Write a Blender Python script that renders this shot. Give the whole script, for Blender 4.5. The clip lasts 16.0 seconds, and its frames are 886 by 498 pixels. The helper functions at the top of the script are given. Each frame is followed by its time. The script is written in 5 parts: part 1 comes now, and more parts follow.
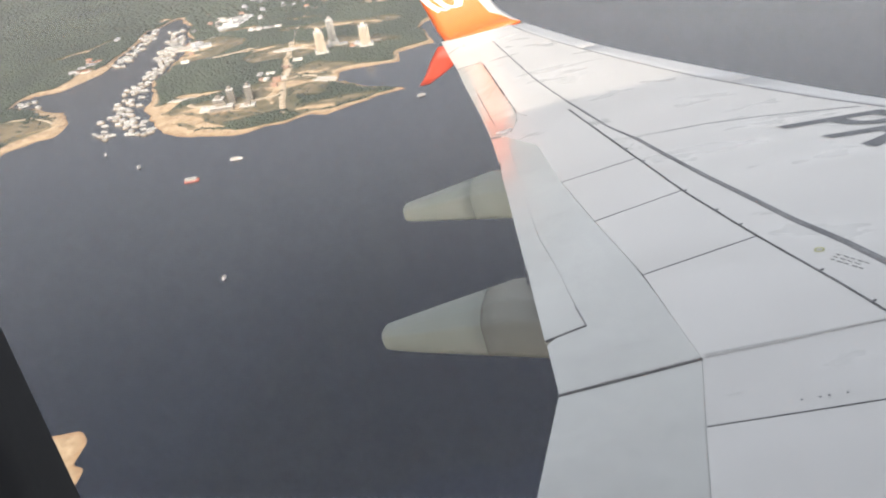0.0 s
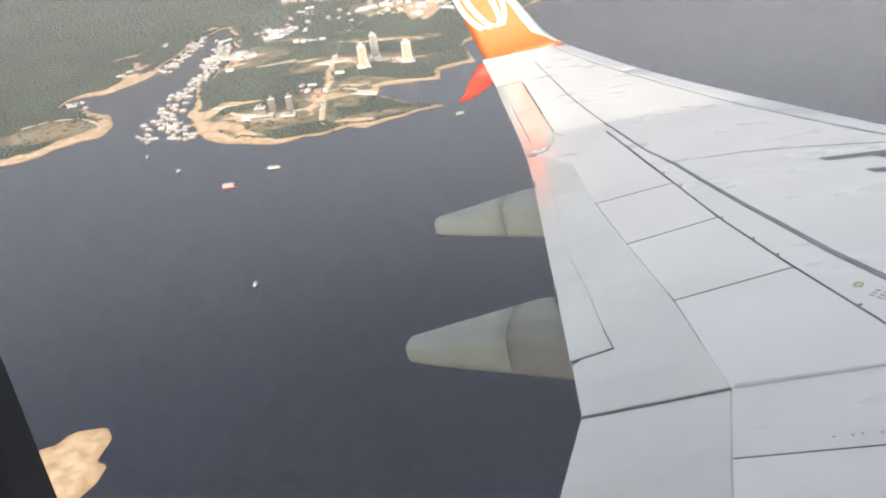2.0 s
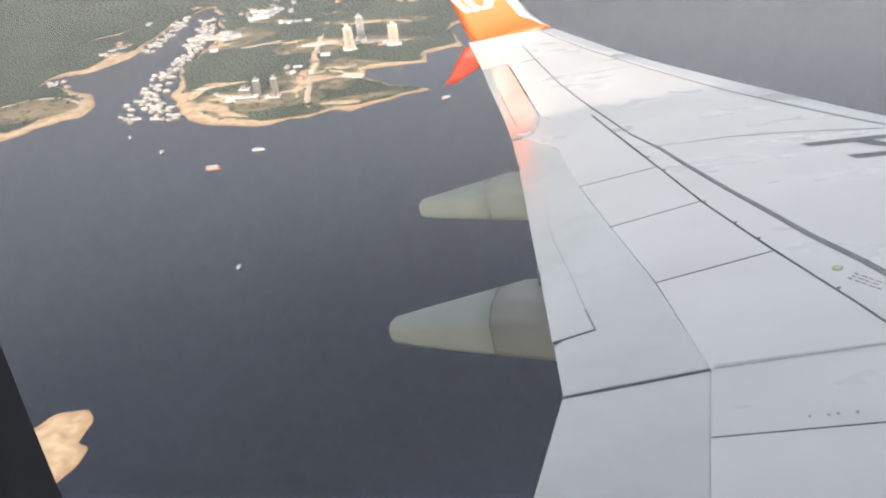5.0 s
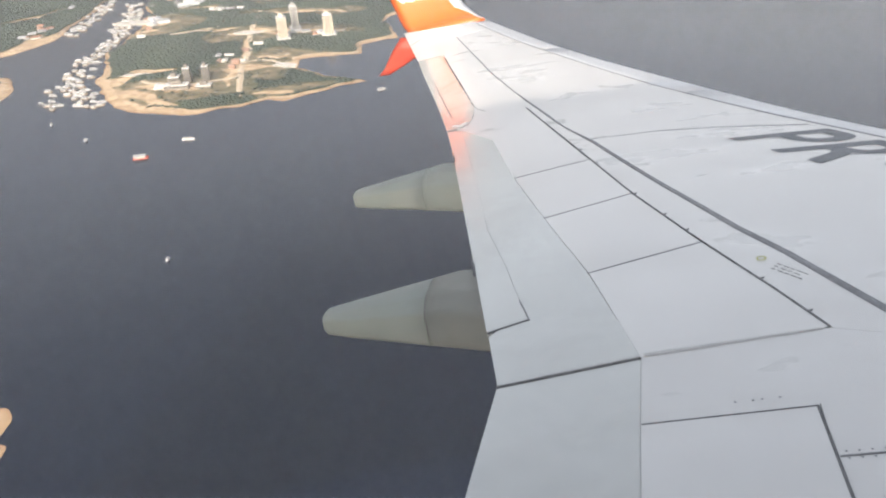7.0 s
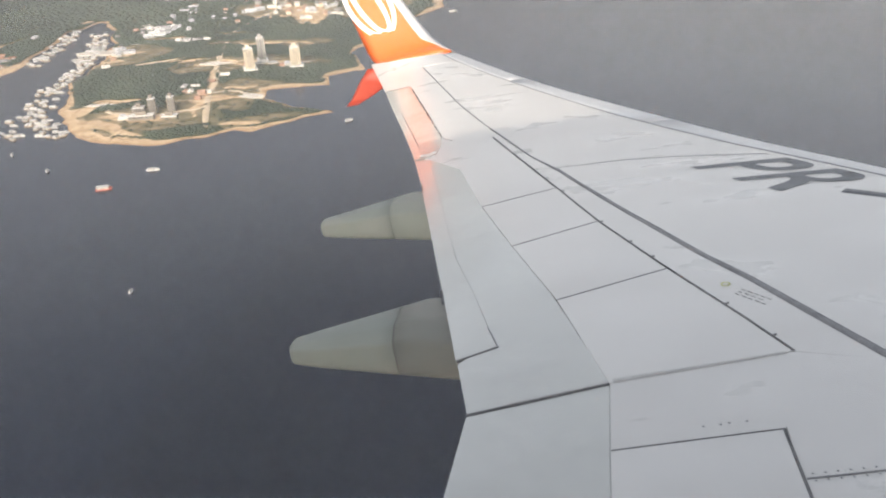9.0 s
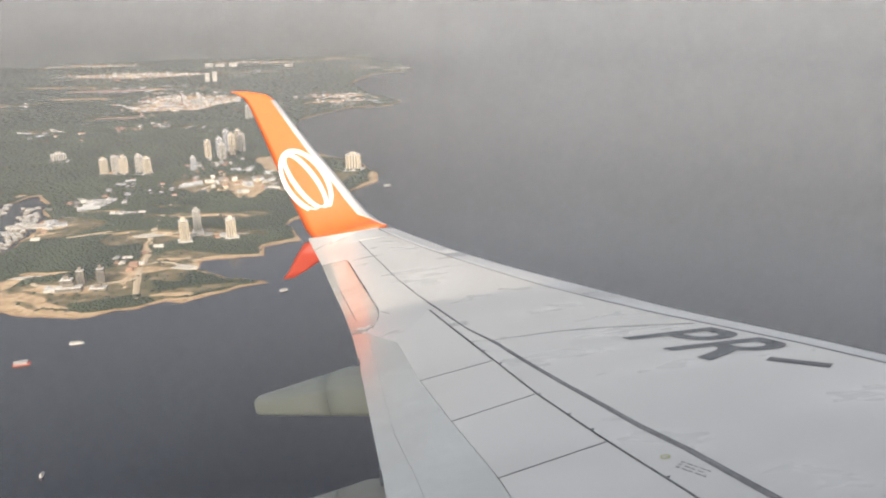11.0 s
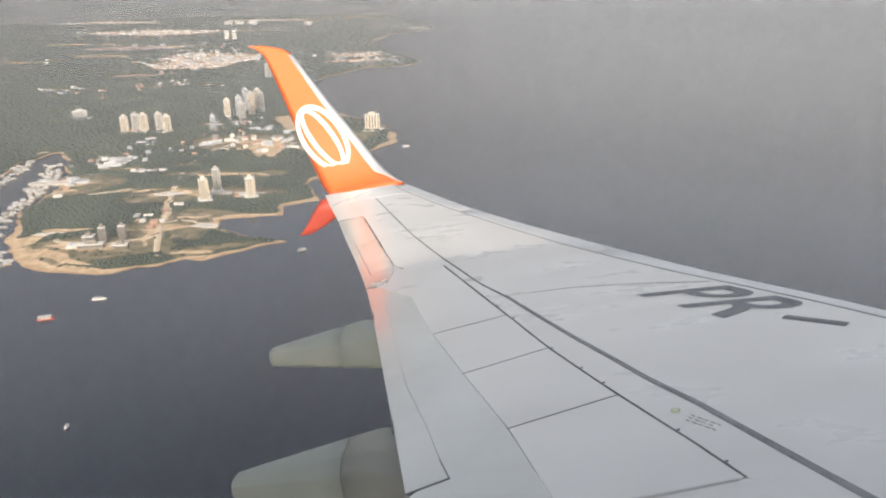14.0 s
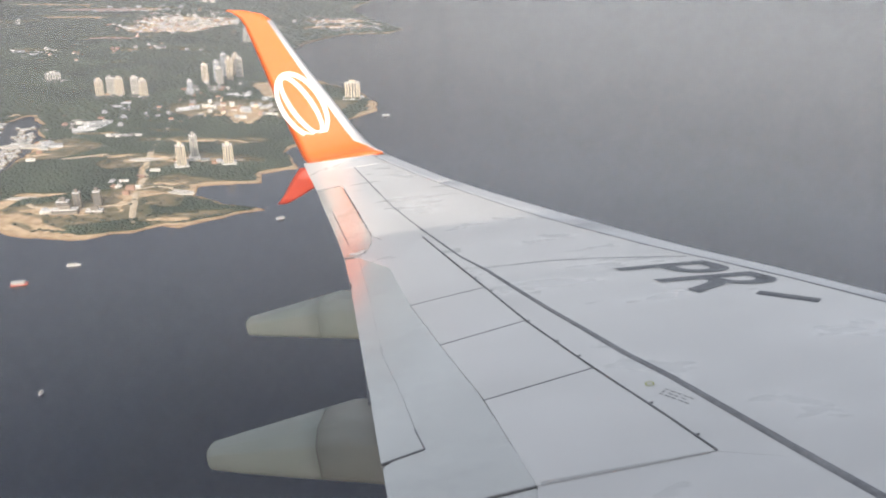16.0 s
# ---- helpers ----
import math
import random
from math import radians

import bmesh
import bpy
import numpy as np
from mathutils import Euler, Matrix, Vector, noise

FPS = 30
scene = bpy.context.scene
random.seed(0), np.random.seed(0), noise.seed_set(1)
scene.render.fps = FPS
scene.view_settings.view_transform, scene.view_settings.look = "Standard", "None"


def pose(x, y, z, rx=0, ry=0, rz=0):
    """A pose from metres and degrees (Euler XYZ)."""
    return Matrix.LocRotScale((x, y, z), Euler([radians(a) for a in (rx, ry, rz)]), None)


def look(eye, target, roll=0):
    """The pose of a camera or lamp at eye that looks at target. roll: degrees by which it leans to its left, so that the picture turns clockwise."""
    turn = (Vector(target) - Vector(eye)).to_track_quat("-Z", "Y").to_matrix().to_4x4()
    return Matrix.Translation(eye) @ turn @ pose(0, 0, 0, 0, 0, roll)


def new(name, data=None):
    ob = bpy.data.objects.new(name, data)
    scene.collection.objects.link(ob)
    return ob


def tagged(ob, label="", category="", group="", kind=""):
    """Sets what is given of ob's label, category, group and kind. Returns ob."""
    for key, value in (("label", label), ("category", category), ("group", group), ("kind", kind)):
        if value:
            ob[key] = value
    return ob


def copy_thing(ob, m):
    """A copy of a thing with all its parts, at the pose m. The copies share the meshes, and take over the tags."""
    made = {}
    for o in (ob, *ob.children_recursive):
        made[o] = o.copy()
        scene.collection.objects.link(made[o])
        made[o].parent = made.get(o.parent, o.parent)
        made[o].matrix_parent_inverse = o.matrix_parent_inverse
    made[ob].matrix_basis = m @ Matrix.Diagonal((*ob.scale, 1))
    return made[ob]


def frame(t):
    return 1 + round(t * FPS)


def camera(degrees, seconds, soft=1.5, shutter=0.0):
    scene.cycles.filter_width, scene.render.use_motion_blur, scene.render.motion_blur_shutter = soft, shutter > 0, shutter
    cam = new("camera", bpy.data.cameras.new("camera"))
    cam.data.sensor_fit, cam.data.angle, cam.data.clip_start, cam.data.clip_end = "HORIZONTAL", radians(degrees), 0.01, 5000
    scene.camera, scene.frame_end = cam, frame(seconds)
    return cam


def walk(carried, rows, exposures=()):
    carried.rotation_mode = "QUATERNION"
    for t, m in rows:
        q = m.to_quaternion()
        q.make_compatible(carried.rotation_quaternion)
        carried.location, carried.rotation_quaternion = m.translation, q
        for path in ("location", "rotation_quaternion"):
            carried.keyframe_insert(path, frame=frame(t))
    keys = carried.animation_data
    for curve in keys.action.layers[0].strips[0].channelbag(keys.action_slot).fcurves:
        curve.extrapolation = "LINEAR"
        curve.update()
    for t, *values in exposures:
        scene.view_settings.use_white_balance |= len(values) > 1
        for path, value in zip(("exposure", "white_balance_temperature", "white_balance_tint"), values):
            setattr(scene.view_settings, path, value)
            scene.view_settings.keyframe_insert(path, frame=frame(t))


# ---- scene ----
cam = camera(59.5, 16.0, soft=2.0)
# The aircraft's own axes: x to the nose, y out along the wing, z up; it climbs and leans into a turn.
AIR = Matrix(((0.98035, 0.10691, -0.1658, 0), (-0.06079, 0.96325, 0.26164, 0), (0.18768, -0.24641, 0.95082, 400), (0, 0, 0, 1))) @ Matrix.Translation((-0.9, -1.55, -2.35))
# seconds, place in the cabin, yaw, pitch, roll
PATH = [
    (0.0, 0.916, 1.535, 2.418, 19.44, -15.45, 16.17), (0.5, 0.926, 1.535, 2.392, 23.57, -14.08, 15.06),
    (1.0, 0.928, 1.534, 2.394, 25.20, -13.41, 15.12), (1.5, 0.916, 1.560, 2.400, 23.16, -13.88, 14.69),
    (2.0, 0.911, 1.557, 2.382, 21.37, -13.61, 13.59), (2.5, 0.908, 1.560, 2.381, 21.03, -13.24, 13.77),
    (3.0, 0.910, 1.564, 2.383, 20.91, -13.08, 13.48), (3.5, 0.910, 1.562, 2.362, 21.38, -12.97, 13.36),
    (4.0, 0.913, 1.548, 2.358, 21.05, -14.26, 13.14), (6.3, 0.912, 1.559, 2.345, 18.90, -15.53, 12.25),
    (6.5, 0.919, 1.591, 2.329, 17.82, -15.80, 11.95), (7.0, 0.902, 1.580, 2.331, 15.75, -16.51, 11.38),
    (7.5, 0.914, 1.533, 2.338, 15.03, -16.75, 11.05), (8.0, 0.908, 1.563, 2.330, 14.77, -16.61, 10.88),
    (8.5, 0.898, 1.544, 2.322, 13.61, -15.54, 10.96), (9.0, 0.896, 1.579, 2.316, 12.88, -14.78, 10.91),
    (9.5, 0.881, 1.557, 2.326, 12.56, -14.87, 10.50), (10.0, 0.882, 1.538, 2.376, 9.03, -9.76, 10.46),
    (10.2, 0.889, 1.553, 2.380, 6.28, -7.55, 10.56), (12.3, 0.894, 1.544, 2.332, 6.75, -2.05, 10.14),
    (12.5, 0.895, 1.580, 2.319, 6.80, -2.49, 9.77), (13.0, 0.889, 1.546, 2.340, 6.96, -3.47, 9.97),
    (13.5, 0.892, 1.571, 2.322, 7.09, -5.07, 9.83), (14.0, 0.912, 1.572, 2.298, 7.66, -6.04, 10.03),
    (14.5, 0.921, 1.576, 2.290, 7.38, -6.82, 9.61), (15.0, 0.918, 1.550, 2.326, 6.61, -7.76, 9.41),
    (15.5, 0.913, 1.564, 2.319, 6.63, -8.01, 9.35), (16.0, 0.915, 1.592, 2.304, 6.48, -8.44, 9.11)]


def seat_pose(x, y, z, yaw, pitch, roll):
    return AIR @ pose(x, y, z, 0, 0, yaw) @ pose(0, 0, 0, pitch) @ pose(0, 0, 0, 0, roll) @ pose(0, 0, 0, 90)


# seconds, stops, kelvin
STOPS = ((0.0, 1.60, 6980), (1.0, 1.76, 6980), (1.6, 1.74, 6950), (2.2, 1.67, 6900), (4.0, 1.66, 6880), (6.3, 1.64, 6780), (7.5, 1.62, 6780), (8.5, 1.47, 6900), (9.5, 1.40, 7000), (10.0, 1.24, 7050), (12.3, 1.25, 7100), (13.5, 1.26, 7000), (14.5, 1.26, 6850), (16.0, 1.29, 6680))
EXPOSURE = [(t, s, k, 10.0) for t, s, k in STOPS]
walk(cam, [(t, seat_pose(*p)) for t, *p in PATH], EXPOSURE)

# ---- light ----
SUN_WAY = (AIR.to_3x3() @ Vector((0.05, 1, -0.24))).normalized()
world = bpy.data.worlds.new("sky")
scene.world = world
world.use_nodes = True
nt = world.node_tree
sky = nt.nodes.new("ShaderNodeTexSky")
sky.sky_type, sky.sun_disc = "NISHITA", False
sky.sun_elevation = math.asin(-SUN_WAY.z)
sky.sun_rotation = math.atan2(-SUN_WAY.x, -SUN_WAY.y)
sky.air_density, sky.dust_density, sky.ozone_density, sky.altitude = 1.0, 4.0, 1.0, 400
grey = nt.nodes.new("ShaderNodeHueSaturation")
grey.inputs["Saturation"].default_value = 0.45
nt.links.new(sky.outputs[0], grey.inputs["Color"])
nt.links.new(grey.outputs[0], nt.nodes["Background"].inputs[0])
nt.nodes["Background"].inputs[1].default_value = 0.12
sun = new("sun", bpy.data.lights.new("sun", "SUN"))
sun.data.energy, sun.data.angle, sun.data.color = 1.38, radians(0.6), (1.0, 0.90, 0.78)
sun.matrix_world = look((0, 0, 900), Vector((0, 0, 900)) + SUN_WAY)


# ---- materials ----
def material(name, base, rough=0.6, metal=0.0, vary=0.15, scale=3.0, fine=40.0, bump=0.0, bump_scale=60.0, second=None, coords="Object", spec=0.5, random_amount=0.0):
    """A Principled material whose colour drifts at two scales, with fine relief."""
    m = bpy.data.materials.new(name)
    m.use_nodes = True
    n, l = m.node_tree.nodes, m.node_tree.links
    p = n["Principled BSDF"]
    p.inputs["Roughness"].default_value, p.inputs["Metallic"].default_value = rough, metal
    p.inputs["Specular IOR Level"].default_value = spec
    tc = n.new("ShaderNodeTexCoord")
    a, b = n.new("ShaderNodeTexNoise"), n.new("ShaderNodeTexNoise")
    a.inputs["Scale"].default_value, b.inputs["Scale"].default_value = scale, fine
    a.inputs["Detail"].default_value = b.inputs["Detail"].default_value = 5
    for x in (a, b):
        l.new(tc.outputs[coords], x.inputs["Vector"])
    mix = n.new("ShaderNodeMath")
    mix.operation = "MULTIPLY_ADD"
    mix.inputs[1].default_value = 0.4
    l.new(b.outputs["Fac"], mix.inputs[0])
    half = n.new("ShaderNodeMath")
    half.operation = "MULTIPLY"
    half.inputs[1].default_value = 0.6
    l.new(a.outputs["Fac"], half.inputs[0])
    l.new(half.outputs[0], mix.inputs[2])
    ramp = n.new("ShaderNodeValToRGB")
    lo = [c * (1 - vary) for c in base]
    hi = list(second) if second else [min(1, c * (1 + vary)) for c in base]
    ramp.color_ramp.elements[0].position, ramp.color_ramp.elements[1].position = 0.35, 0.65
    ramp.color_ramp.elements[0].color, ramp.color_ramp.elements[1].color = (*lo, 1), (*hi, 1)
    l.new(mix.outputs[0], ramp.inputs[0])
    out = ramp.outputs[0]
    if random_amount:
        info = n.new("ShaderNodeObjectInfo")
        mr = n.new("ShaderNodeMapRange")
        mr.inputs["To Min"].default_value, mr.inputs["To Max"].default_value = 1 - random_amount, 1 + random_amount
        l.new(info.outputs["Random"], mr.inputs["Value"])
        hsv = n.new("ShaderNodeHueSaturation")
        l.new(mr.outputs[0], hsv.inputs["Value"])
        l.new(out, hsv.inputs["Color"])
        out = hsv.outputs[0]
    l.new(out, p.inputs["Base Color"])
    if bump:
        c = n.new("ShaderNodeTexNoise")
        c.inputs["Scale"].default_value, c.inputs["Detail"].default_value = bump_scale, 4
        l.new(tc.outputs[coords], c.inputs["Vector"])
        bp = n.new("ShaderNodeBump")
        bp.inputs["Strength"].default_value, bp.inputs["Distance"].default_value = bump, 1.0 / bump_scale
        l.new(c.outputs["Fac"], bp.inputs["Height"])
        l.new(bp.outputs[0], p.inputs["Normal"])
    return m


def grimy(m, amount=0.10, stretch=(0.7, 1.6, 1.0), dull=0.16):
    """Faint dirt drawn out along the airflow, over a paint."""
    n, l = m.node_tree.nodes, m.node_tree.links
    p = n["Principled BSDF"]
    tc, mp, no, mr, mx = n.new("ShaderNodeTexCoord"), n.new("ShaderNodeMapping"), n.new("ShaderNodeTexNoise"), n.new("ShaderNodeMapRange"), n.new("ShaderNodeMix")
    mp.inputs["Scale"].default_value = stretch
    no.inputs["Scale"].default_value, no.inputs["Detail"].default_value, no.inputs["Roughness"].default_value = 1.6, 8, 0.65
    l.new(tc.outputs["Object"], mp.inputs["Vector"])
    l.new(mp.outputs[0], no.inputs["Vector"])
    mr.inputs["From Min"].default_value, mr.inputs["From Max"].default_value = 0.42, 0.75
    mr.inputs["To Max"].default_value = amount * 3
    l.new(no.outputs["Fac"], mr.inputs["Value"])
    mx.data_type = "RGBA"
    src = p.inputs["Base Color"].links[0].from_socket
    l.new(mr.outputs[0], mx.inputs["Factor"])
    l.new(src, mx.inputs["A"])
    mx.inputs["B"].default_value = (0.30, 0.29, 0.26, 1)
    l.new(mx.outputs["Result"], p.inputs["Base Color"])
    rr = n.new("ShaderNodeMapRange")
    rough = p.inputs["Roughness"].default_value
    rr.inputs["To Min"].default_value, rr.inputs["To Max"].default_value = rough - 0.05, rough + dull
    l.new(no.outputs["Fac"], rr.inputs["Value"])
    l.new(rr.outputs[0], p.inputs["Roughness"])
    return m


WING_GREY = material("wing_grey_paint", (0.61, 0.60, 0.578), 0.24, vary=0.05, scale=0.7, fine=14, bump=0.03, bump_scale=5)
SPOILER_GREY = material("spoiler_grey_paint", (0.64, 0.63, 0.607), 0.26, vary=0.05, scale=0.9, fine=18, bump=0.03, bump_scale=6)
FLAP_GREY = material("flap_grey_paint", (0.50, 0.505, 0.475), 0.12, vary=0.07, scale=1.0, fine=12, bump=0.02, bump_scale=5, spec=0.85)
AILERON_GREY = material("aileron_grey_paint", (0.475, 0.475, 0.44), 0.14, vary=0.11, scale=0.8, fine=10, bump=0.02, bump_scale=5, spec=0.85)
SLAT_METAL = material("bare_slat_metal", (0.60, 0.60, 0.60), 0.38, metal=0.35, vary=0.06, scale=1.5, fine=20)
FAIRING = material("fairing_paint", (0.235, 0.256, 0.225), 0.6, vary=0.10, scale=1.4, fine=9, bump=0.03, bump_scale=8)
for paint, much in ((WING_GREY, 0.05), (SPOILER_GREY, 0.05), (FLAP_GREY, 0.07), (AILERON_GREY, 0.22), (FAIRING, 0.20)):
    grimy(paint, much, dull=0.10 if paint in (FLAP_GREY, AILERON_GREY) else 0.16)
SEAL = material("dark_sealant", (0.165, 0.165, 0.175), 0.7, vary=0.25, scale=2.2, fine=30, second=(0.26, 0.26, 0.265))
GAP = material("gap_shadow_primer", (0.06, 0.06, 0.065), 0.8, vary=0.3, scale=2.2, fine=14, second=(0.19, 0.19, 0.19))
STENCIL = material("faded_stencil", (0.33, 0.33, 0.32), 0.6, vary=0.3, scale=9, fine=60)
BRACKET = material("pale_bracket_paint", (0.70, 0.67, 0.63), 0.4, vary=0.08, scale=4, fine=40)
EDGE_SHADE = material("painted_edge_shade", (0.47, 0.465, 0.45), 0.5, vary=0.12, scale=3, fine=30)
LETTER = material("letter_paint", (0.115, 0.12, 0.13), 0.5, vary=0.1, scale=4, fine=50)
ORANGE = material("orange_paint", (0.82, 0.155, 0.03), 0.35, vary=0.05, scale=1.2, fine=16)
# Darker copy of the orange: the fin's weaker light is put into its colour.
ORANGE_SHADED = material("shaded_fin_orange", (0.40, 0.05, 0.024), 0.4, vary=0.06, scale=1.2, fine=16)
WHITE = material("white_paint", (0.80, 0.79, 0.76), 0.4, vary=0.04, scale=2, fine=20)
YELLOW = material("yellow_stencil", (0.45, 0.46, 0.17), 0.6, vary=0.2, scale=9, fine=70)
RUBBER = material("window_rubber", (0.011, 0.012, 0.016), 0.55, vary=0.5, scale=5, fine=18, bump=0.03, bump_scale=60, spec=0.35)
TRIM = material("cabin_trim_plastic", (0.62, 0.62, 0.63), 0.5, vary=0.05, scale=7, fine=90, bump=0.05, bump_scale=200)
HULL = material("fuselage_paint", (0.75, 0.75, 0.75), 0.4, vary=0.04, scale=1, fine=12)


# ---- builders ----
def mesh_of(name, verts, faces, mat, smooth=True):
    me = bpy.data.meshes.new(name)
    me.from_pydata([tuple(v) for v in verts], [], [tuple(f) for f in faces])
    me.materials.append(mat)
    if smooth:
        me.shade_smooth()
    me.update()
    return me


def part(name, data, parent, label=""):
    ob = new(name, data)
    ob.parent = parent
    if label:
        ob["label"] = label
    return ob


def bm_mesh(name, bm, mat, smooth=False):
    bmesh.ops.recalc_face_normals(bm, faces=bm.faces)
    me = bpy.data.meshes.new(name)
    bm.to_mesh(me)
    bm.free()
    me.materials.append(mat)
    if smooth:
        me.shade_smooth()
    return me


def along(line, u):
    """The point at fraction u of a polyline's length."""
    p = [Vector(q) for q in line]
    seg = [(b - a).length for a, b in zip(p, p[1:])]
    d = u * sum(seg)
    for a, b, s in zip(p, p[1:], seg):
        if d <= s or b is p[-1]:
            return a.lerp(b, d / s if s else 0)
        d -= s


# ---- the wing's form ----
EYE = Vector((0.9, 1.55, 2.35))
LEAD = ((1.8, 6.2), (7.43, 3.46), (8.15, 3.05), (9.29, 2.33), (11.1, 1.32), (12.5, 0.55), (14.08, -0.28), (15.1, -0.77), (17.03, -1.70), (17.6, -2.0))
TRAIL = ((1.8, -0.10), (5.27, 0.0), (6.45, -0.28), (7.68, -0.58), (9.38, -0.99), (10.34, -1.24), (11.54, -1.60), (13.4, -2.19), (14.55, -2.54), (17.25, -3.43), (17.6, -3.54))


def table(rows, y):
    return float(np.interp(y, [r[0] for r in rows], [r[1] for r in rows]))


def dihedral(y):
    return 0.1051 * (y - 1.9) + 0.5 * ((y - 1.9) / 15) ** 2


def skin(x, y, rise=0.0):
    """The wing's upper surface over the plan point, gently cambered; rise: millimetres proud or sunk, in metres."""
    lead, trail = table(LEAD, y), table(TRAIL, y)
    c = lead - trail
    s = min(1, max(0, (lead - x) / c))
    p = Vector((x, y, dihedral(y)))
    lift = 0.055 * c * s * (1 - s) + 0.025 * min(1, max(0, (15.6 - y) / 1.5)) * c * (1 - s) * (lambda q: q * q * (3 - 2 * q))(min(1, max(0, (s - 0.5) / 0.3)))
    p += (EYE - p) * (lift / (EYE.z - p.z))
    p.z += rise
    return p


wing = new("aircraft_wing")
wing.matrix_world = AIR
tagged(wing, "pale grey swept airliner wing with an upturned orange tip", "wing")


def panel(name, near, far, mat, n=10, m=4, gap=0.008, rise=0.0, deep=0.03, parent=None, label=""):
    """A skin panel between two plan lines, with its own edges, drawn in by gap all round."""
    ln = max((Vector(near[-1]) - Vector(near[0])).length, 0.01)
    lm = max((Vector(far[0]) - Vector(near[0])).length, (Vector(far[-1]) - Vector(near[-1])).length, 0.01)
    verts, faces = [], []
    for j in range(m + 1):
        v = gap / lm + (1 - 2 * gap / lm) * j / m
        for i in range(n + 1):
            u = gap / ln + (1 - 2 * gap / ln) * i / n
            q = along(near, u).lerp(along(far, u), v)
            verts.append(skin(q.x, q.y, rise))
    w = n + 1
    for j in range(m):
        for i in range(n):
            faces.append((j * w + i, j * w + i + 1, (j + 1) * w + i + 1, (j + 1) * w + i))
    if (verts[1] - verts[0]).cross(verts[w] - verts[0]).z < 0:
        faces = [f[::-1] for f in faces]
    rim = [i for i in range(n + 1)] + [j * w + n for j in range(1, m + 1)] + [m * w + i for i in range(n - 1, -1, -1)] + [j * w for j in range(m - 1, 0, -1)]
    if (verts[1] - verts[0]).cross(verts[w] - verts[0]).z < 0:
        rim = rim[::-1]
    top = len(verts)
    verts += [verts[i] for i in rim]
    base = len(verts)
    verts += [verts[i] - Vector((0, 0, deep)) for i in rim]
    k = len(rim)
    for i in range(k):
        faces.append((top + i, base + i, base + (i + 1) % k, top + (i + 1) % k))
    return part(name, mesh_of(name, verts, faces, mat), parent or wing, label)


def strip(name, line, width, mat, n=24, rise=0.003, label="", parent=None, wide_end=None):
    """A thin raised band along a plan line."""
    verts, faces = [], []
    for i in range(n + 1):
        a, b = along(line, max(0, i / n - 0.01)), along(line, min(1, i / n + 0.01))
        side = Vector((-(b - a).y, (b - a).x)).normalized()
        wd = width if wide_end is None else width + (wide_end - width) * i / n
        q = along(line, i / n)
        for s in (-0.5, 0.5):
            e = q + side * wd * s
            verts.append(skin(e.x, e.y, rise))
        for s in (-0.5, 0.5):
            e = q + side * wd * s
            verts.append(skin(e.x, e.y, rise - 0.012))
    for i in range(n):
        a, b = i * 4, i * 4 + 4
        faces += [(a, a + 1, b + 1, b), (a + 1, a + 3, b + 3, b + 1), (a + 2, a, b, b + 2)]
    return part(name, mesh_of(name, verts, faces, mat), parent or wing, label)


def loft(name, rings, mat, cap=True, smooth=True):
    """A closed skin through rings of equal length."""
    verts = [v for r in rings for v in r]
    k, faces = len(rings[0]), []
    for j in range(len(rings) - 1):
        for i in range(k):
            faces.append((j * k + i, j * k + (i + 1) % k, (j + 1) * k + (i + 1) % k, (j + 1) * k + i))
    if cap:
        faces += [tuple(range(k))[::-1], tuple((len(rings) - 1) * k + i for i in range(k))]
    me = mesh_of(name, verts, faces, mat, smooth)
    bm = bmesh.new()
    bm.from_mesh(me)
    bmesh.ops.recalc_face_normals(bm, faces=bm.faces)
    bm.to_mesh(me)
    bm.free()
    return me
# ---- wing: box, slat, skins ----
SLAT_ROWS = ((2.2, 5.75), (5, 4.42), (7, 3.50), (7.92, 2.97), (8.68, 2.48), (9.25, 2.09), (9.97, 1.65), (10.85, 1.13), (11.48, 0.79), (12.5, 0.25), (13.76, -0.40), (14.5, -0.78), (15.86, -1.43), (16.9, -1.90))
SLAT_LINE = [(x, y) for y, x in SLAT_ROWS]
BAND = [(3.05, 3.6), (2.75, 4.2), (2.15, 5.49), (1.74, 6.40), (1.60, 6.71), (1.42, 7.02), (1.17, 7.60), (0.985, 7.98), (0.50, 9.10), (0.42, 9.30), (0.13, 9.86), (-0.147, 10.56), (-0.50, 11.40), (-0.99, 12.68), (-1.33, 13.68), (-2.18, 16.15)]
SP_FRONT = [(1.74, 5.60), (1.53, 6.10), (1.22, 6.77), (0.79, 7.78), (0.44, 8.72), (-0.36, 10.815)]
SP_BACK = [(0.77, 5.45), (0.47, 6.49), (0.10, 7.50), (-0.25, 8.50), (-0.62, 9.75)]
FLAP_FRONT = [(0.12, 5.96), (0.03, 6.22), (-0.12, 6.74), (-0.36, 7.45), (-0.80, 9.30), (-1.06, 10.30)]


def box_ring(y):
    lead, trail = table(LEAD, y) - 0.12, table(TRAIL, y) + 0.05
    c = lead - trail
    sink = -0.032 if y < 16 else -0.05
    ring = [skin(lead - c * s, y, sink) for s in (0.0, 0.04, 0.12, 0.25, 0.4, 0.6, 0.8, 1.0)]
    for s in (0.98, 0.75, 0.5, 0.3, 0.15, 0.05):
        ring.append(skin(lead - c * s, y, sink) - Vector((0, 0, 0.11 * c * (1 - s) ** 0.6 * min(1, 6 * s) ** 0.5 + 0.02)))
    return ring


part("wing_box", loft("wing_box", [box_ring(y) for y in (0.2, 1.8, 3, 4, 5.27, 6.45, 7.68, 9.38, 10.34, 12, 14.5, 16.2, 17.1)], GAP), wing, "dark structure under the skin panels")


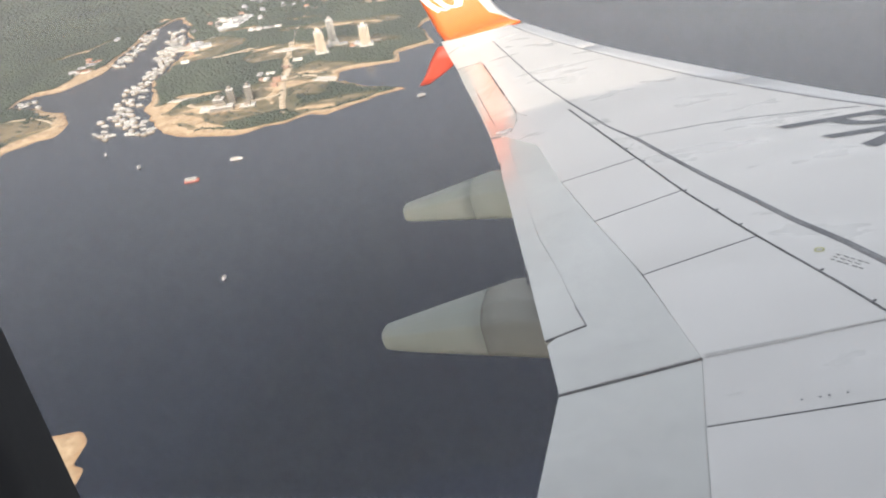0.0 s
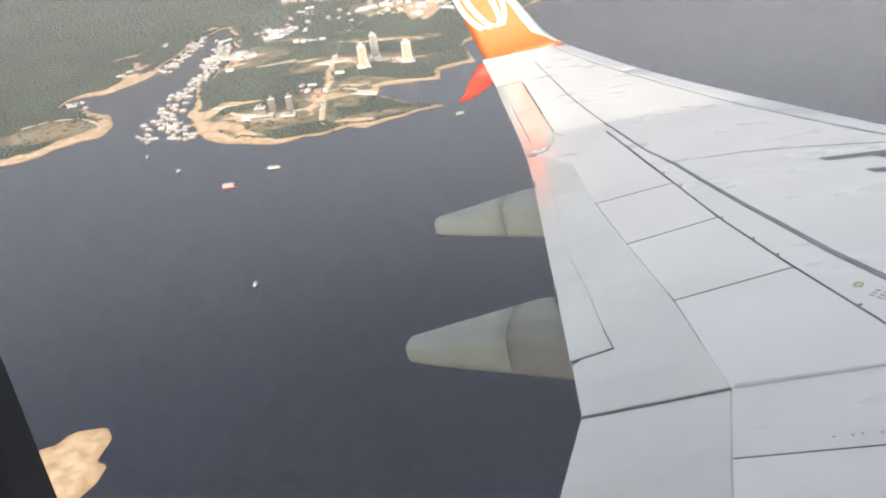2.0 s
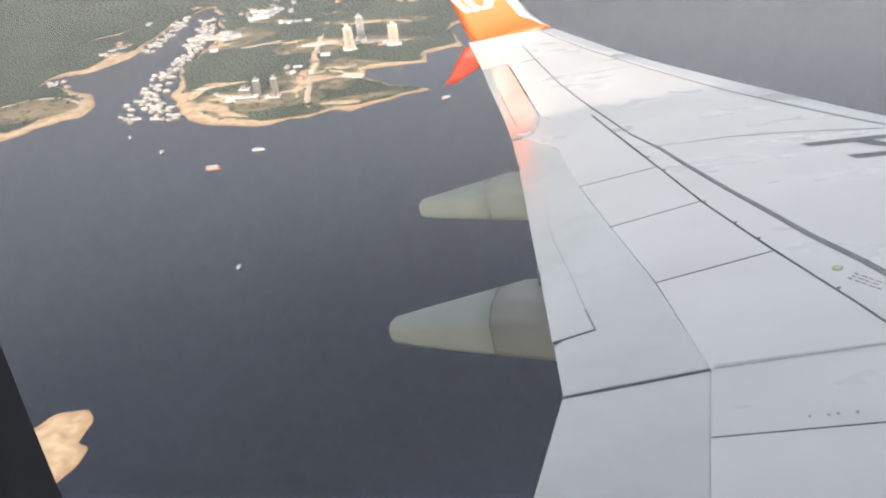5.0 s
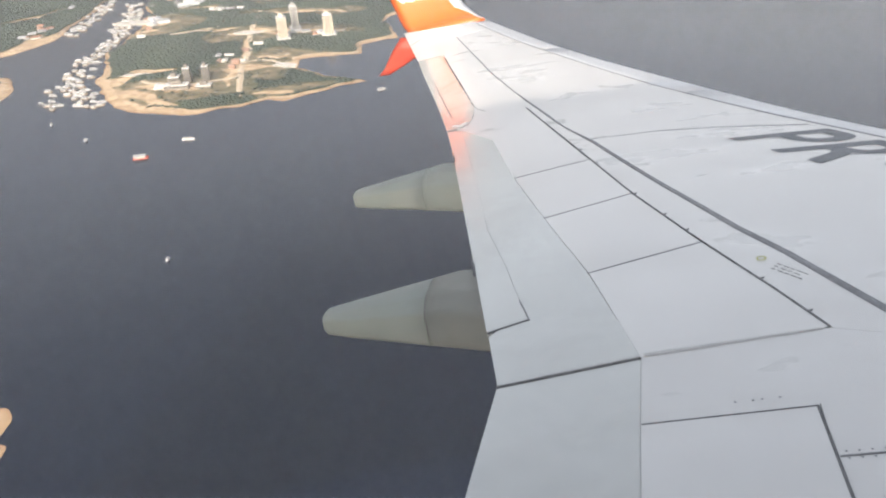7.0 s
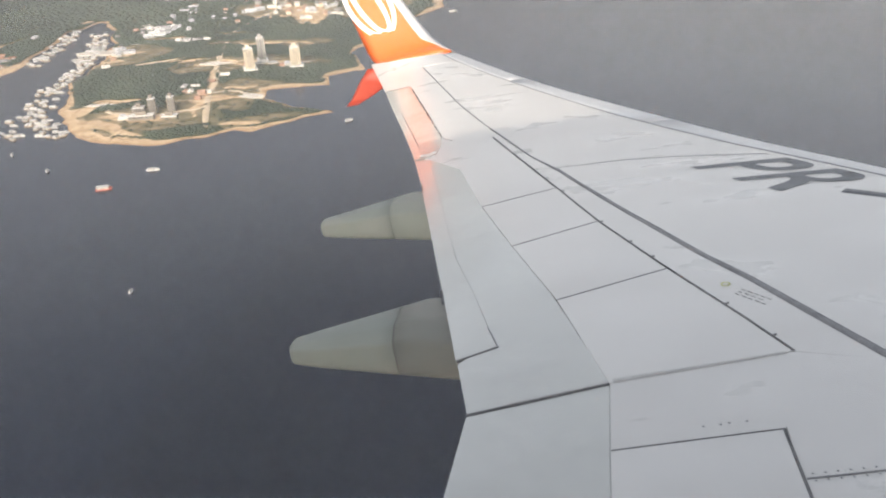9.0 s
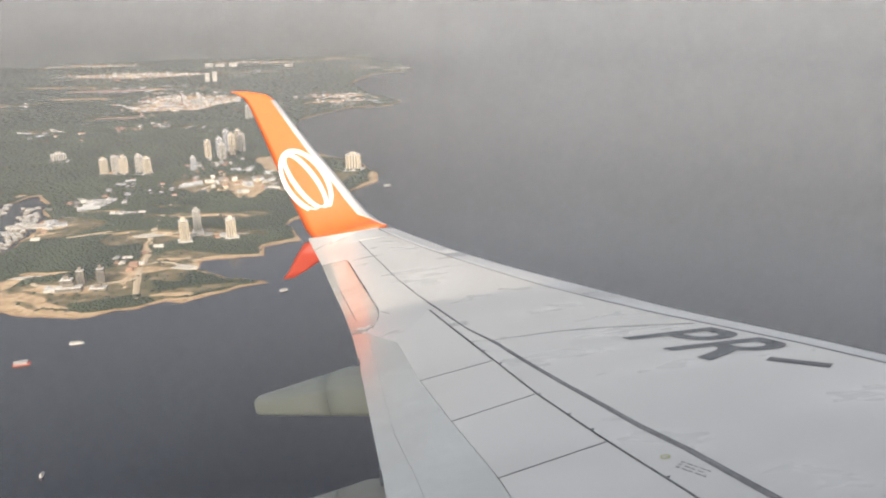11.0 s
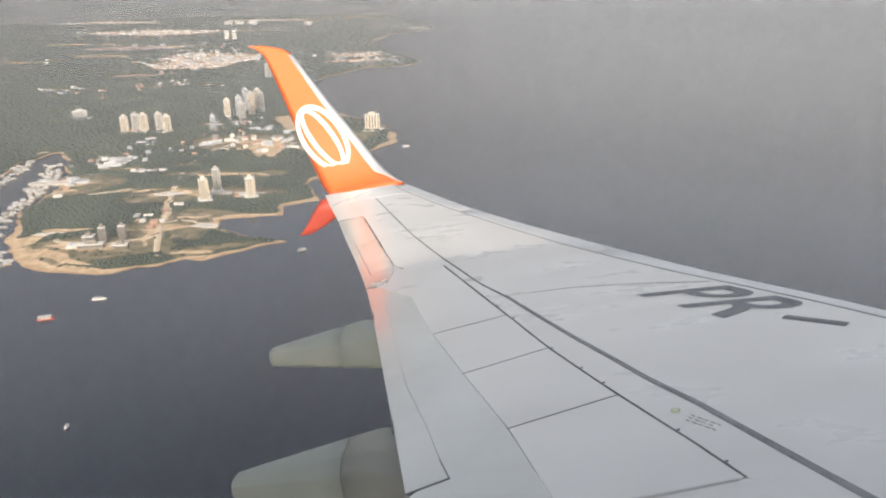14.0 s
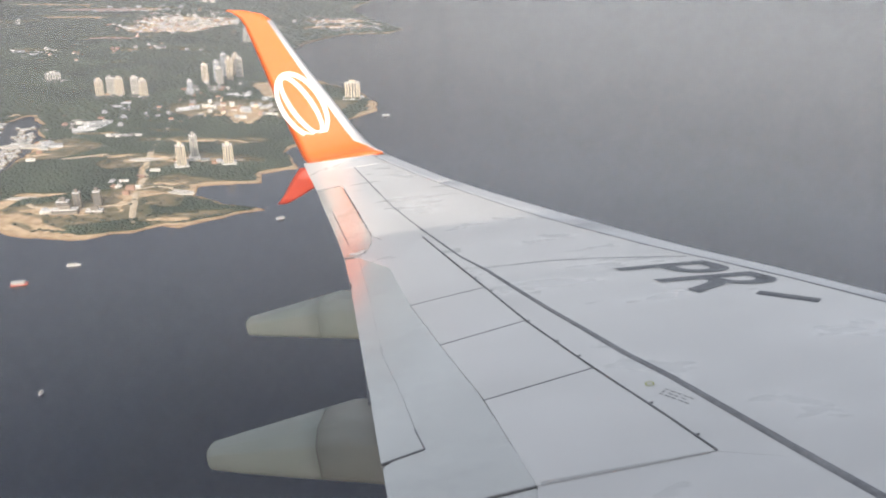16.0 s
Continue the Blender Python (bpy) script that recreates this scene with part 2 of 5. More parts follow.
def slat_ring(y):
    lead = table(LEAD, y)
    c = lead - table(TRAIL, y)
    back = float(np.interp(y, [r[0] for r in SLAT_ROWS], [r[1] for r in SLAT_ROWS]))
    a = skin(back, y, 0.0)
    t = 0.055 * c
    ring = [a]
    for k in range(1, 4):
        ring.append(skin(back + (lead - 0.06 - back) * k / 3, y, -0.010 * (k / 3) ** 2))
    for k in range(1, 8):
        w = math.pi * k / 7
        e = skin(lead - 0.06, y, -0.010)
        ring.append(e + Vector((0.10 * math.sin(w), 0, -t * (1 - math.cos(w)) / 2)))
    ring.append(a - Vector((0.0, 0, t)))
    return ring


for a, b in ((2.2, 7.1), (7.115, 10.4), (10.415, 13.7), (13.715, 16.9)):
    part("slat", loft("slat", [slat_ring(a + (b - a) * i / 8) for i in range(9)], SLAT_METAL), wing, "bare metal leading-edge slat")

THIN = [(0.44, 9.30), (1.06, 9.25), (1.58, 9.11), (2.32, 8.82)]


def part_line(line, y0, y1, n=12):
    ys = [y0 + (y1 - y0) * i / n for i in range(n + 1)]
    o = sorted(line, key=lambda p: p[1])
    return [(float(np.interp(y, [p[1] for p in o], [p[0] for p in o])), y) for y in ys]


panel("main_skin", part_line(BAND, 9.305, 16.0), part_line(SLAT_LINE, 8.765, 16.0), WING_GREY, n=24, m=6, gap=0.001)
panel("main_skin", part_line(BAND, 3.7, 9.305), part_line(SLAT_LINE, 3.7, 8.765), WING_GREY, n=20, m=6, gap=0.001)
panel("root_skin", [(1.56, 2.2), (1.56, 3.69)], [(5.4, 2.2), (4.9, 3.69)], WING_GREY, gap=0.003)
# between rear spar and spoilers
panel("rear_skin", part_line(SP_FRONT, 5.60, 10.815), [(p[0] - 0.02, p[1]) for p in part_line(BAND, 5.45, 11.2)], WING_GREY, n=20, m=2, gap=0.0)
panel("rear_skin", [(1.53, 3.69), (1.545, 4.955), (1.737, 5.598)], [(p[0] - 0.02, p[1]) for p in part_line(BAND, 3.69, 5.45)], WING_GREY, n=12, m=3, gap=0.0)
panel("rear_skin", [(0.752, 4.885), (0.775, 5.460)], [(1.545, 4.955), (1.737, 5.598)], WING_GREY, n=6, m=6, gap=0.0)
panel("outer_rear_skin", [(-0.36, 10.815), (-0.96, 10.96), (-2.04, 14.45), (-2.9, 16.1)], [(p[0] - 0.012, p[1]) for p in part_line(BAND, 11.2, 16.05)], WING_GREY, n=24, m=3, gap=0.0)
# closing sheets under the joints
panel("joint_sheet", [(-1.10, 10.25), (-1.35, 11.6)], [(-0.30, 10.2), (-0.52, 11.6)], WING_GREY, n=6, m=4, gap=0, rise=-0.010, deep=0.015)
panel("joint_sheet", [(-2.95, 15.9), (-3.2, 17.1)], [(-1.45, 15.8), (-1.9, 17.02)], WING_GREY, n=6, m=4, gap=0, rise=-0.008, deep=0.015)
panel("joint_sheet", [(-1.06, 10.9), (-2.14, 14.55)], [(-0.90, 10.9), (-1.95, 14.55)], WING_GREY, n=16, m=2, gap=0, rise=-0.006, deep=0.010)
panel("joint_sheet", [(0.60, 2.4), (0.68, 4.87), (0.70, 5.42)], [(0.76, 2.4), (0.83, 4.87), (0.85, 5.44)], FLAP_GREY, n=10, m=2, gap=0, rise=-0.008, deep=0.010)
# spoilers
front_y, back_y = (5.60, 6.77, 7.78, 8.72, 10.812), (5.45, 6.49, 7.50, 8.50, 9.752)
for i in range(4):
    panel("spoiler", part_line(SP_BACK, back_y[i], back_y[i + 1]), part_line(SP_FRONT, front_y[i], front_y[i + 1]), SPOILER_GREY, n=8, m=6, gap=0.003 if i < 3 else 0.0, rise=0.003 if i < 3 else 0.0, label="flush grey spoiler panel")
for i in range(1, 4):
    strip("spoiler_seam", [part_line(SP_BACK, back_y[i], 9.7)[0], part_line(SP_FRONT, front_y[i], 10.7)[0]], 0.014, SEAL, n=8, rise=0.005)
panel("inboard_spoiler", [(0.670, 2.4), (0.750, 4.88)], [(1.522, 2.4), (1.540, 4.952)], SPOILER_GREY, n=8, m=6, gap=0.002, rise=0.004, label="flush grey spoiler panel")
# fixed trailing edge, flaps, aileron
panel("flap_shroud", part_line(FLAP_FRONT, 5.955, 10.3), part_line(SP_BACK, 5.98, 9.75), FLAP_GREY, n=18, m=3, gap=0.0)
panel("shroud_end", [(-1.06, 10.30), (-0.62, 9.75)], [(-0.96, 10.96), (-0.36, 10.815)], WING_GREY, n=4, m=4, gap=0.0)
panel("outboard_flap", part_line(TRAIL_XY := [(x, y) for y, x in TRAIL], 5.86, 10.33), part_line(FLAP_FRONT, 5.98, 10.3), FLAP_GREY, n=18, m=3, gap=0.002, rise=-0.003, label="partly lowered grey flap")
panel("flap_end", [(0.004, 5.288), (-0.125, 5.835), (0.115, 5.955)], [(0.77, 5.462), (0.70, 5.72), (0.615, 5.98)], FLAP_GREY, n=8, m=5, gap=0.0)
panel("inboard_flap", [(-0.08, 2.4), (-0.04, 4.4), (0.0, 5.262)], [(0.668, 2.4), (0.748, 4.87), (0.772, 5.447)], FLAP_GREY, n=12, m=4, gap=0.003, rise=-0.004, label="grey inboard flap")
panel("aileron", part_line(TRAIL_XY, 10.37, 14.5), part_line([(-1.0, 10.40), (-0.98, 10.96), (-2.07, 14.45)], 10.42, 14.5), AILERON_GREY, n=18, m=3, gap=0.003, label="grey aileron with a trim tab")
panel("tip_rear_skin", part_line(TRAIL_XY, 14.53, 17.2), [(-2.07, 14.53), (-2.86, 16.1), (-3.0, 17.1)], WING_GREY, n=10, m=3, gap=0.005)
panel("tip_skin", [(-2.9, 16.1), (-3.0, 17.1)], [(-1.52, 16.02), (-1.95, 17.0)], WING_GREY, n=10, m=8, gap=0.003)
strip("rear_spar_seal", part_line(BAND, 3.7, 9.3), 0.060, SEAL, label="dark grey sealant band", wide_end=0.036)
strip("spoiler_hinge_seal", part_line(SP_FRONT, 5.60, 10.78), 0.015, GAP, rise=0.006, label="black spoiler hinge line", wide_end=0.018)
strip("flap_seam", FLAP_FRONT[:2], 0.010, SEAL, n=6, rise=0.002)
strip("spoiler_edge", [(0.755, 4.885), (1.535, 4.952)], 0.008, GAP, n=6, rise=0.006)
strip("spoiler_edge", [(1.537, 4.955), (1.52, 2.6)], 0.014, GAP, n=6, rise=0.006)
strip("kink_strip", [(0.22, 5.327), (0.765, 5.4545)], 0.009, STENCIL, n=8, rise=0.008)
# Grey strip paints the soft shade beside the spoiler's inboard edge.
strip("shade_band", [(0.79, 5.468), (1.25, 5.53), (1.70, 5.592)], 0.030, EDGE_SHADE, n=10, rise=0.007, label="grey band painted as soft shade along the panel edge", wide_end=0.012)
strip("kink_seam", [(0.0, 5.274), (0.77, 5.455)], 0.008, GAP, n=8, rise=0.004)
strip("skin_seam", THIN, 0.010, SEAL, n=12, rise=0.003)
strip("fairing_gap", [(-0.33, 6.62), (-0.385, 6.86)], 0.02, GAP, n=3, rise=0.003)
strip("fairing_gap", [(-0.955, 9.24), (-0.995, 9.42)], 0.02, GAP, n=3, rise=0.003)
strip("flap_notch", [(-0.13, 5.84), (0.12, 5.96)], 0.016, GAP, n=4, rise=0.004)
strip("slat_seam", SLAT_LINE[2:], 0.016, SEAL, n=30, rise=0.003)
for a, b in ((0.02, 0.10), (0.13, 0.20), (0.23, 0.28), (0.30, 0.46), (0.475, 0.60), (0.615, 0.68), (0.70, 0.83), (0.845, 0.97)):
    line = [(-1.02, 11.1), (-2.06, 14.45)]
    strip("hinge_seal", [along(line, a), along(line, b)], 0.022 if b > 0.45 else 0.014, GAP if b > 0.45 else SEAL, n=6, rise=0.005)
strip("aileron_end_seam", [(-2.51, 14.46), (-2.10, 14.55)], 0.02, SEAL, n=6, rise=0.004)
strip("trim_tab_seam", [(-1.28, 10.86), (-1.91, 12.85)], 0.012, SEAL, rise=0.005)
strip("spar_seam", part_line(BAND, 9.3, 16.0), 0.018, SEAL, rise=0.002)

# winglet
def foil_ring(lead, trail, thick, inward):
    lead, trail = Vector(lead), Vector(trail)
    chord, ring = trail - lead, []
    for s, h in ((0, 0), (0.03, 0.5), (0.12, 0.85), (0.3, 1), (0.6, 0.7), (0.85, 0.3), (1, 0.02)):
        ring.append(lead + chord * s + inward * thick * h)
    for s, h in ((0.85, 0.3), (0.6, 0.7), (0.3, 1), (0.12, 0.85), (0.03, 0.5)):
        ring.append(lead + chord * s - inward * thick * h)
    return ring


SECTIONS = [((-1.69, 16.98, 2.085), (-3.25, 16.98, 2.085), 0.09), ((-1.80, 17.16, 2.13), (-3.31, 17.14, 2.12), 0.085), ((-1.95, 17.31, 2.24), (-3.39, 17.27, 2.19), 0.08),
            ((-2.13, 17.40, 2.42), (-3.48, 17.37, 2.33), 0.07), ((-2.32, 17.48, 2.70), (-3.58, 17.46, 2.62), 0.06), ((-2.50, 17.56, 3.0), (-3.71, 17.56, 3.0), 0.05), ((-2.80, 17.69, 3.5), (-3.88, 17.69, 3.5), 0.045),
            ((-3.13, 17.84, 4.01), (-4.03, 17.84, 4.02), 0.04), ((-3.48, 18.0, 4.62), (-4.21, 18.0, 4.62), 0.03), ((-3.81, 18.17, 5.20), (-4.39, 18.15, 5.17), 0.022), ((-4.00, 18.19, 5.36), (-4.48, 18.19, 5.36), 0.018), ((-4.38, 18.23, 5.50), (-4.66, 18.23, 5.515), 0.01), ((-4.70, 18.25, 5.565), (-4.78, 18.25, 5.57), 0.006)]


def inward_of(i):
    a, b = SECTIONS[max(0, i - 1)], SECTIONS[min(len(SECTIONS) - 1, i + 1)]
    up = Vector(b[0]) - Vector(a[0])
    ch = Vector(SECTIONS[i][1]) - Vector(SECTIONS[i][0])
    return ch.cross(up).normalized() * (1 if ch.cross(up).y < 0 or ch.cross(up).z > 0 else -1)


winglet = part("winglet", loft("winglet", [foil_ring(*SECTIONS[i], inward_of(i)) for i in range(len(SECTIONS))], ORANGE), wing, "bright orange upturned wing tip")


def on_winglet(x, z, proud=0.0):
    """A point on the winglet's inner face at that length and height."""
    zs = [s[0][2] for s in SECTIONS[4:10]]
    y = float(np.interp(z, zs, [s[0][1] for s in SECTIONS[4:10]]))
    lx = float(np.interp(z, zs, [s[0][0] for s in SECTIONS[4:10]]))
    tx = float(np.interp(z, zs, [s[1][0] for s in SECTIONS[4:10]]))
    th = float(np.interp(z, zs, [s[2] for s in SECTIONS[4:10]]))
    s = (lx - x) / (lx - tx)
    h = float(np.interp(s, (0, 0.03, 0.12, 0.3, 0.6, 0.85, 1), (0, 0.5, 0.85, 1, 0.7, 0.3, 0.02)))
    return Vector((x, y, z)) + Vector((0, -0.966, 0.26)) * (th * h + proud)


def emblem_ring(cx, cz, a, b, turn, band):
    verts, faces, k = [], [], 56
    ct, st = math.cos(turn), math.sin(turn)
    for i in range(k):
        w = 2 * math.pi * i / k
        for r in (-0.5, 0.5):
            u, v = (a + band * r) * math.cos(w), (b + band * r) * math.sin(w)
            verts.append(on_winglet(cx + u * ct - v * st, cz + u * st + v * ct, 0.006))
    for i in range(k):
        j = (i + 1) % k
        faces.append((2 * i, 2 * i + 1, 2 * j + 1, 2 * j))
    return mesh_of("emblem", verts, faces, WHITE)


TURN = math.atan2(-1.4, 0.8)
part("emblem_ring", emblem_ring(-3.34, 3.31, 0.76, 0.40, TURN, 0.10), winglet, "white painted oval ring")
part("emblem_ring", emblem_ring(-3.35, 3.31, 0.71, 0.21, TURN, 0.10), winglet, "white painted oval ring")

edge = []
for i, s in enumerate(SECTIONS[:10]):
    ch = (Vector(s[1]) - Vector(s[0])).normalized()
    inn = inward_of(i)
    p = Vector(s[0])
    c = (Vector(s[1]) - Vector(s[0])).length
    side = [(0.03, 0.5), (0.12, 0.85), (0.15, 0.90)] if i > 2 else [(0.02, 0.4), (0.04, 0.56), (0.06, 0.66)]
    edge.append([p - ch * 0.012] + [p + ch * (c * u) + inn * (s[2] * h + 0.010) for u, h in side] + [p + ch * (c * u) - inn * (s[2] * h + 0.010) for u, h in reversed(side)])
part("leading_edge", loft("leading_edge", edge, SLAT_METAL), winglet, "pale bare leading-edge strip")
fin = [foil_ring((-2.45, 17.15, 2.0), (-3.50, 17.18, 2.05), 0.04, Vector((0, 1, 0))), foil_ring((-3.1, 17.3, 1.70), (-3.78, 17.33, 1.80), 0.03, Vector((0, 1, 0))),
       foil_ring((-3.62, 17.42, 1.48), (-4.02, 17.43, 1.52), 0.02, Vector((0, 1, 0))), foil_ring((-3.95, 17.46, 1.36), (-4.20, 17.47, 1.37), 0.01, Vector((0, 1, 0)))]
part("ventral_fin", loft("ventral_fin", fin, ORANGE_SHADED), wing, "orange fin under the wing tip, darkened in colour for shade")


# flap track fairings
FAIRING_FORE = grimy(material("fairing_fore_paint", (0.172, 0.178, 0.155), 0.6, vary=0.12, scale=1.4, fine=9, bump=0.03, bump_scale=8), 0.22)
FAIRING_JOINT = material("fairing_joint_paint", (0.15, 0.155, 0.135), 0.65, vary=0.2, scale=3, fine=20)


HALF_SHAPE = ((0.0, 0.0), (0.44, 0.0), (0.50, 0.004), (0.55, 0.016), (0.88, 0.15), (0.94, 0.18), (0.975, 0.22), (1.0, 0.29), (1.0, 0.60), (0.98, 0.80), (0.88, 0.93), (0.66, 0.985), (0.33, 1.0), (0.0, 1.0))
FAIRING_SHAPE = HALF_SHAPE + tuple((-a, b) for a, b in HALF_SHAPE[-2:0:-1])


def fairing(yc, x0, xt, z0, depth, tip_top, tip_low, half, fore):
    """A canoe-shaped cover with a flattish top, a blunt tail and two shells."""
    rings = []
    for k in range(13):
        u = k / 12
        x = x0 + (xt - x0) * u
        top = z0 + (tip_top - z0) * max(0, (u - 0.25) / 0.75)
        low = (z0 - depth) + (tip_low - z0 + depth) * max(0, (u - 0.35) / 0.65)
        if x > table(TRAIL, yc) + 0.02:
            top = min(top, skin(x, yc).z - 0.06)
        h = half * (1 - 0.74 * max(0, (u - 0.3) / 0.7) ** 1.1)
        if k == 12:
            h *= 0.85
        ring = []
        for side, v in FAIRING_SHAPE:
            ring.append((x, yc + h * side, top + (low - top) * v + 0.13 * h * side))
        rings.append(ring)
    mid = (tip_top + tip_low) / 2
    tail = [(x - 0.03, yc + (y - yc) * 0.72, mid + (z - mid) * 0.72) for x, y, z in rings[-1]]
    body = part("flap_track_fairing", loft("flap_track_fairing", rings[8:] + [tail], FAIRING), wing, "greenish grey flap track fairing")
    part("fore_shell", loft("fore_shell", rings[:9], fore), body, "fore shell of the fairing")
    cut = [[Vector(a).lerp(Vector(b), k) for a, b in zip(rings[8], rings[9])] for k in (-0.02, 0.06)]
    for r in cut:
        cy, cz = sum(v.y for v in r) / len(r), sum(v.z for v in r) / len(r)
        for v in r:
            v.y, v.z = cy + (v.y - cy) * 1.010, cz + (v.z - cz) * 1.010
    if fore is FAIRING:
        return body
    part("joint_band", loft("joint_band", cut, FAIRING_JOINT, cap=False), body, "dark joint between fairing shells")
    return body


fairing(9.20, 0.3, -2.06, 0.95, 0.56, 0.74, 0.57, 0.36, FAIRING)
fairing(6.66, 1.0, -1.52, 0.63, 0.58, 0.385, 0.23, 0.42, FAIRING_FORE)

# small fittings on the skin
def disc(name, x, y, r, mat, label="", hole=0.0, k=20, rise=0.006):
    verts, faces = [], []
    for i in range(k):
        w = 2 * math.pi * i / k
        for q in (r, hole if hole else r * 0.5):
            verts.append(skin(x + q * math.cos(w), y + q * math.sin(w), rise))
    for i in range(k):
        j = (i + 1) % k
        faces.append((2 * i, 2 * j, 2 * j + 1, 2 * i + 1))
    if not hole:
        faces.append(tuple(2 * i + 1 for i in range(k)))
    return part(name, mesh_of(name, verts, faces, mat), wing, label)


disc("marking_ring", 1.54, 6.44, 0.031, YELLOW, "yellow stencilled ring", hole=0.020)
for row in range(3):
    for k in range(5 - row % 2):
        x, y = 1.62 + 0.030 * k - 0.022 * row, 6.355 - 0.038 * k - 0.024 * row
        strip("stencil_bar", [(x, y), (x + 0.016 + 0.006 * (k % 2), y - 0.020 - 0.008 * (k % 2))], 0.0055, STENCIL, n=2, rise=0.005)
for k in (0.035, 0.115, 0.27, 0.33, 0.42, 0.58, 0.66):
    q = along(SP_FRONT, k)
    strip("hinge_bracket", [(q.x - 0.006, q.y - 0.01), (q.x + 0.030, q.y + 0.003)], 0.008, SEAL, n=2, rise=0.009)
strip("inner_seam", [(1.545, 4.612), (2.2, 4.66)], 0.008, SEAL, n=6, rise=0.004)
for k in range(9):
    for s in (-0.022, 0.022):
        disc("rivet", 1.575 + 0.05 * k, 4.615 + 0.0035 * k + s, 0.006, SEAL, k=8)
for k in range(4):
    disc("rivet", 1.19 + 0.06 * k + 0.02 * (k % 2), 5.01 + 0.006 * k, 0.007, SEAL, k=8)

for x, y in ((2.417, 8.531), (2.764, 8.032)):
    disc("drain_stud", x, y, 0.022, GAP, "small dark stud on the skin", k=10, rise=0.02)
strip("aileron_bracket", [(-1.20, 10.50), (-1.09, 10.46), (-1.04, 10.56)], 0.05, BRACKET, n=8, rise=0.009, label="pale painted bracket at the aileron's end")

# registration letters
def letters():
    cu = bpy.data.curves.new("letters", "FONT")
    cu.body, cu.size, cu.offset, cu.resolution_u, cu.space_character = "PR", 1.0, 0.014, 4, 1.05
    ob = bpy.data.objects.new("letters", cu)
    scene.collection.objects.link(ob)
    bpy.context.view_layer.update()
    me = bpy.data.meshes.new_from_object(ob.evaluated_get(bpy.context.evaluated_depsgraph_get()))
    bpy.data.objects.remove(ob)
    return me


def lay_letters():
    me = letters()
    bm = bmesh.new()
    bm.from_mesh(me)
    for cut in (0.1, 0.2, 0.3, 0.4, 0.5, 0.6):
        bmesh.ops.bisect_plane(bm, geom=bm.verts[:] + bm.edges[:] + bm.faces[:], plane_co=(0, cut, 0), plane_no=(0, 1, 0))
    for v in bm.verts:
        a, h = v.co.x, v.co.y
        v.co = skin(1.62 + 1.12 * h + 0.52 * a, 8.80 - 0.16 * h - 0.79 * a, 0.004)
    bmesh.ops.recalc_face_normals(bm, faces=bm.faces)
    return bm_mesh("registration_letters", bm, LETTER)


part("registration_letters", lay_letters(), wing, "dark grey painted letters PR")
strip("registration_dash", [(2.62, 7.74), (2.97, 7.42)], 0.075, LETTER, n=6, rise=0.004, label="dark grey painted dash")

# ---- cabin wall and window ----
fuselage = tagged(new("fuselage_wall"), "white fuselage shell with one cabin window and added openings opposite", "fuselage", kind="structure")
fuselage.matrix_world = AIR
WX, WZ, WA, WB = 0.844, 2.35, 0.169, 0.30


def oval(a, b, y, k=48):
    ring = []
    for i in range(k):
        w = 2 * math.pi * (i + 0.5) / k
        c, s = math.cos(w), math.sin(w)
        ring.append(Vector((WX + a * math.copysign(abs(c) ** 0.40, c), y, WZ + b * math.copysign(abs(s) ** 0.40, s))))
    return ring


def band(name, rings, mat, parent, label=""):
    return part(name, loft(name, rings, mat, cap=False), parent, label)


def hull():
    verts, faces, k = [], [], 40
    xs = [-8, -5, -2, -1.0, -0.5, 0.2, 0.5, 1.16, 1.5, 2.2, 2.7, 4, 7, 10]
    zc, r = 1.87, 1.88
    aw0, aw1 = math.asin((WZ - 0.33 - zc) / r), math.asin((WZ + 0.33 - zc) / r)
    angs = sorted([aw0, aw1] + [aw1 + (2 * math.pi - aw1 + aw0) * i / k for i in range(1, k)])
    for x in xs:
        verts += [(x, r * math.cos(a), zc + r * math.sin(a)) for a in angs]
    n = len(angs)
    for j in range(len(xs) - 1):
        for i in range(n):
            if xs[j] == 0.5 and abs(angs[i] - aw0) < 1e-6:
                continue
            # Unseen openings opposite, added to let daylight onto the window trim.
            if xs[j] in (-1.0, 0.5, 2.2) and 2.80 < angs[i] % (2 * math.pi) < 3.0:
                continue
            faces.append((j * n + i, j * n + (i + 1) % n, (j + 1) * n + (i + 1) % n, (j + 1) * n + i))
    faces += [tuple(range(n)), tuple((len(xs) - 1) * n + i for i in range(n))]
    return mesh_of("shell", verts, faces, HULL)


part("shell", hull(), fuselage)
belly = [[(x, s * 1.95 * k, 0.1 - 0.75 * k + 0.9 * (j > 1)) for j, s in enumerate((-1, 1, 1, -1))] for x, k in ((-3.5, 0.3), (-2, 0.9), (1, 1.0), (5, 1.0), (7.5, 0.4))]
part("belly_fairing", loft("belly_fairing", belly, HULL), fuselage)
band("window_surround", [oval(0.42, 0.44, 1.80), oval(WA + 0.17, WB + 0.13, 1.80), oval(WA + 0.15, WB + 0.12, 1.742)], HULL, fuselage)
win = tagged(new("window_1"), "cabin window with a black rubber seal", "window", kind="structure")
win.matrix_world = AIR
band("seal", [oval(WA - 0.008, WB - 0.008, 1.698), oval(WA - 0.004, WB - 0.004, 1.712), oval(WA, WB, 1.738), oval(WA + 0.16, WB + 0.13, 1.7425)], RUBBER, win, "black rubber window seal")
band("reveal", [oval(WA + 0.16, WB + 0.14, 1.655), oval(WA + 0.03, WB + 0.03, 1.668), oval(WA + 0.0, WB + 0.0, 1.682), oval(WA - 0.008, WB - 0.008, 1.700)], TRIM, win, "pale grey moulded window reveal")
PANE = bpy.data.materials.new("window_acrylic")
PANE.use_nodes = True
n, l = PANE.node_tree.nodes, PANE.node_tree.links
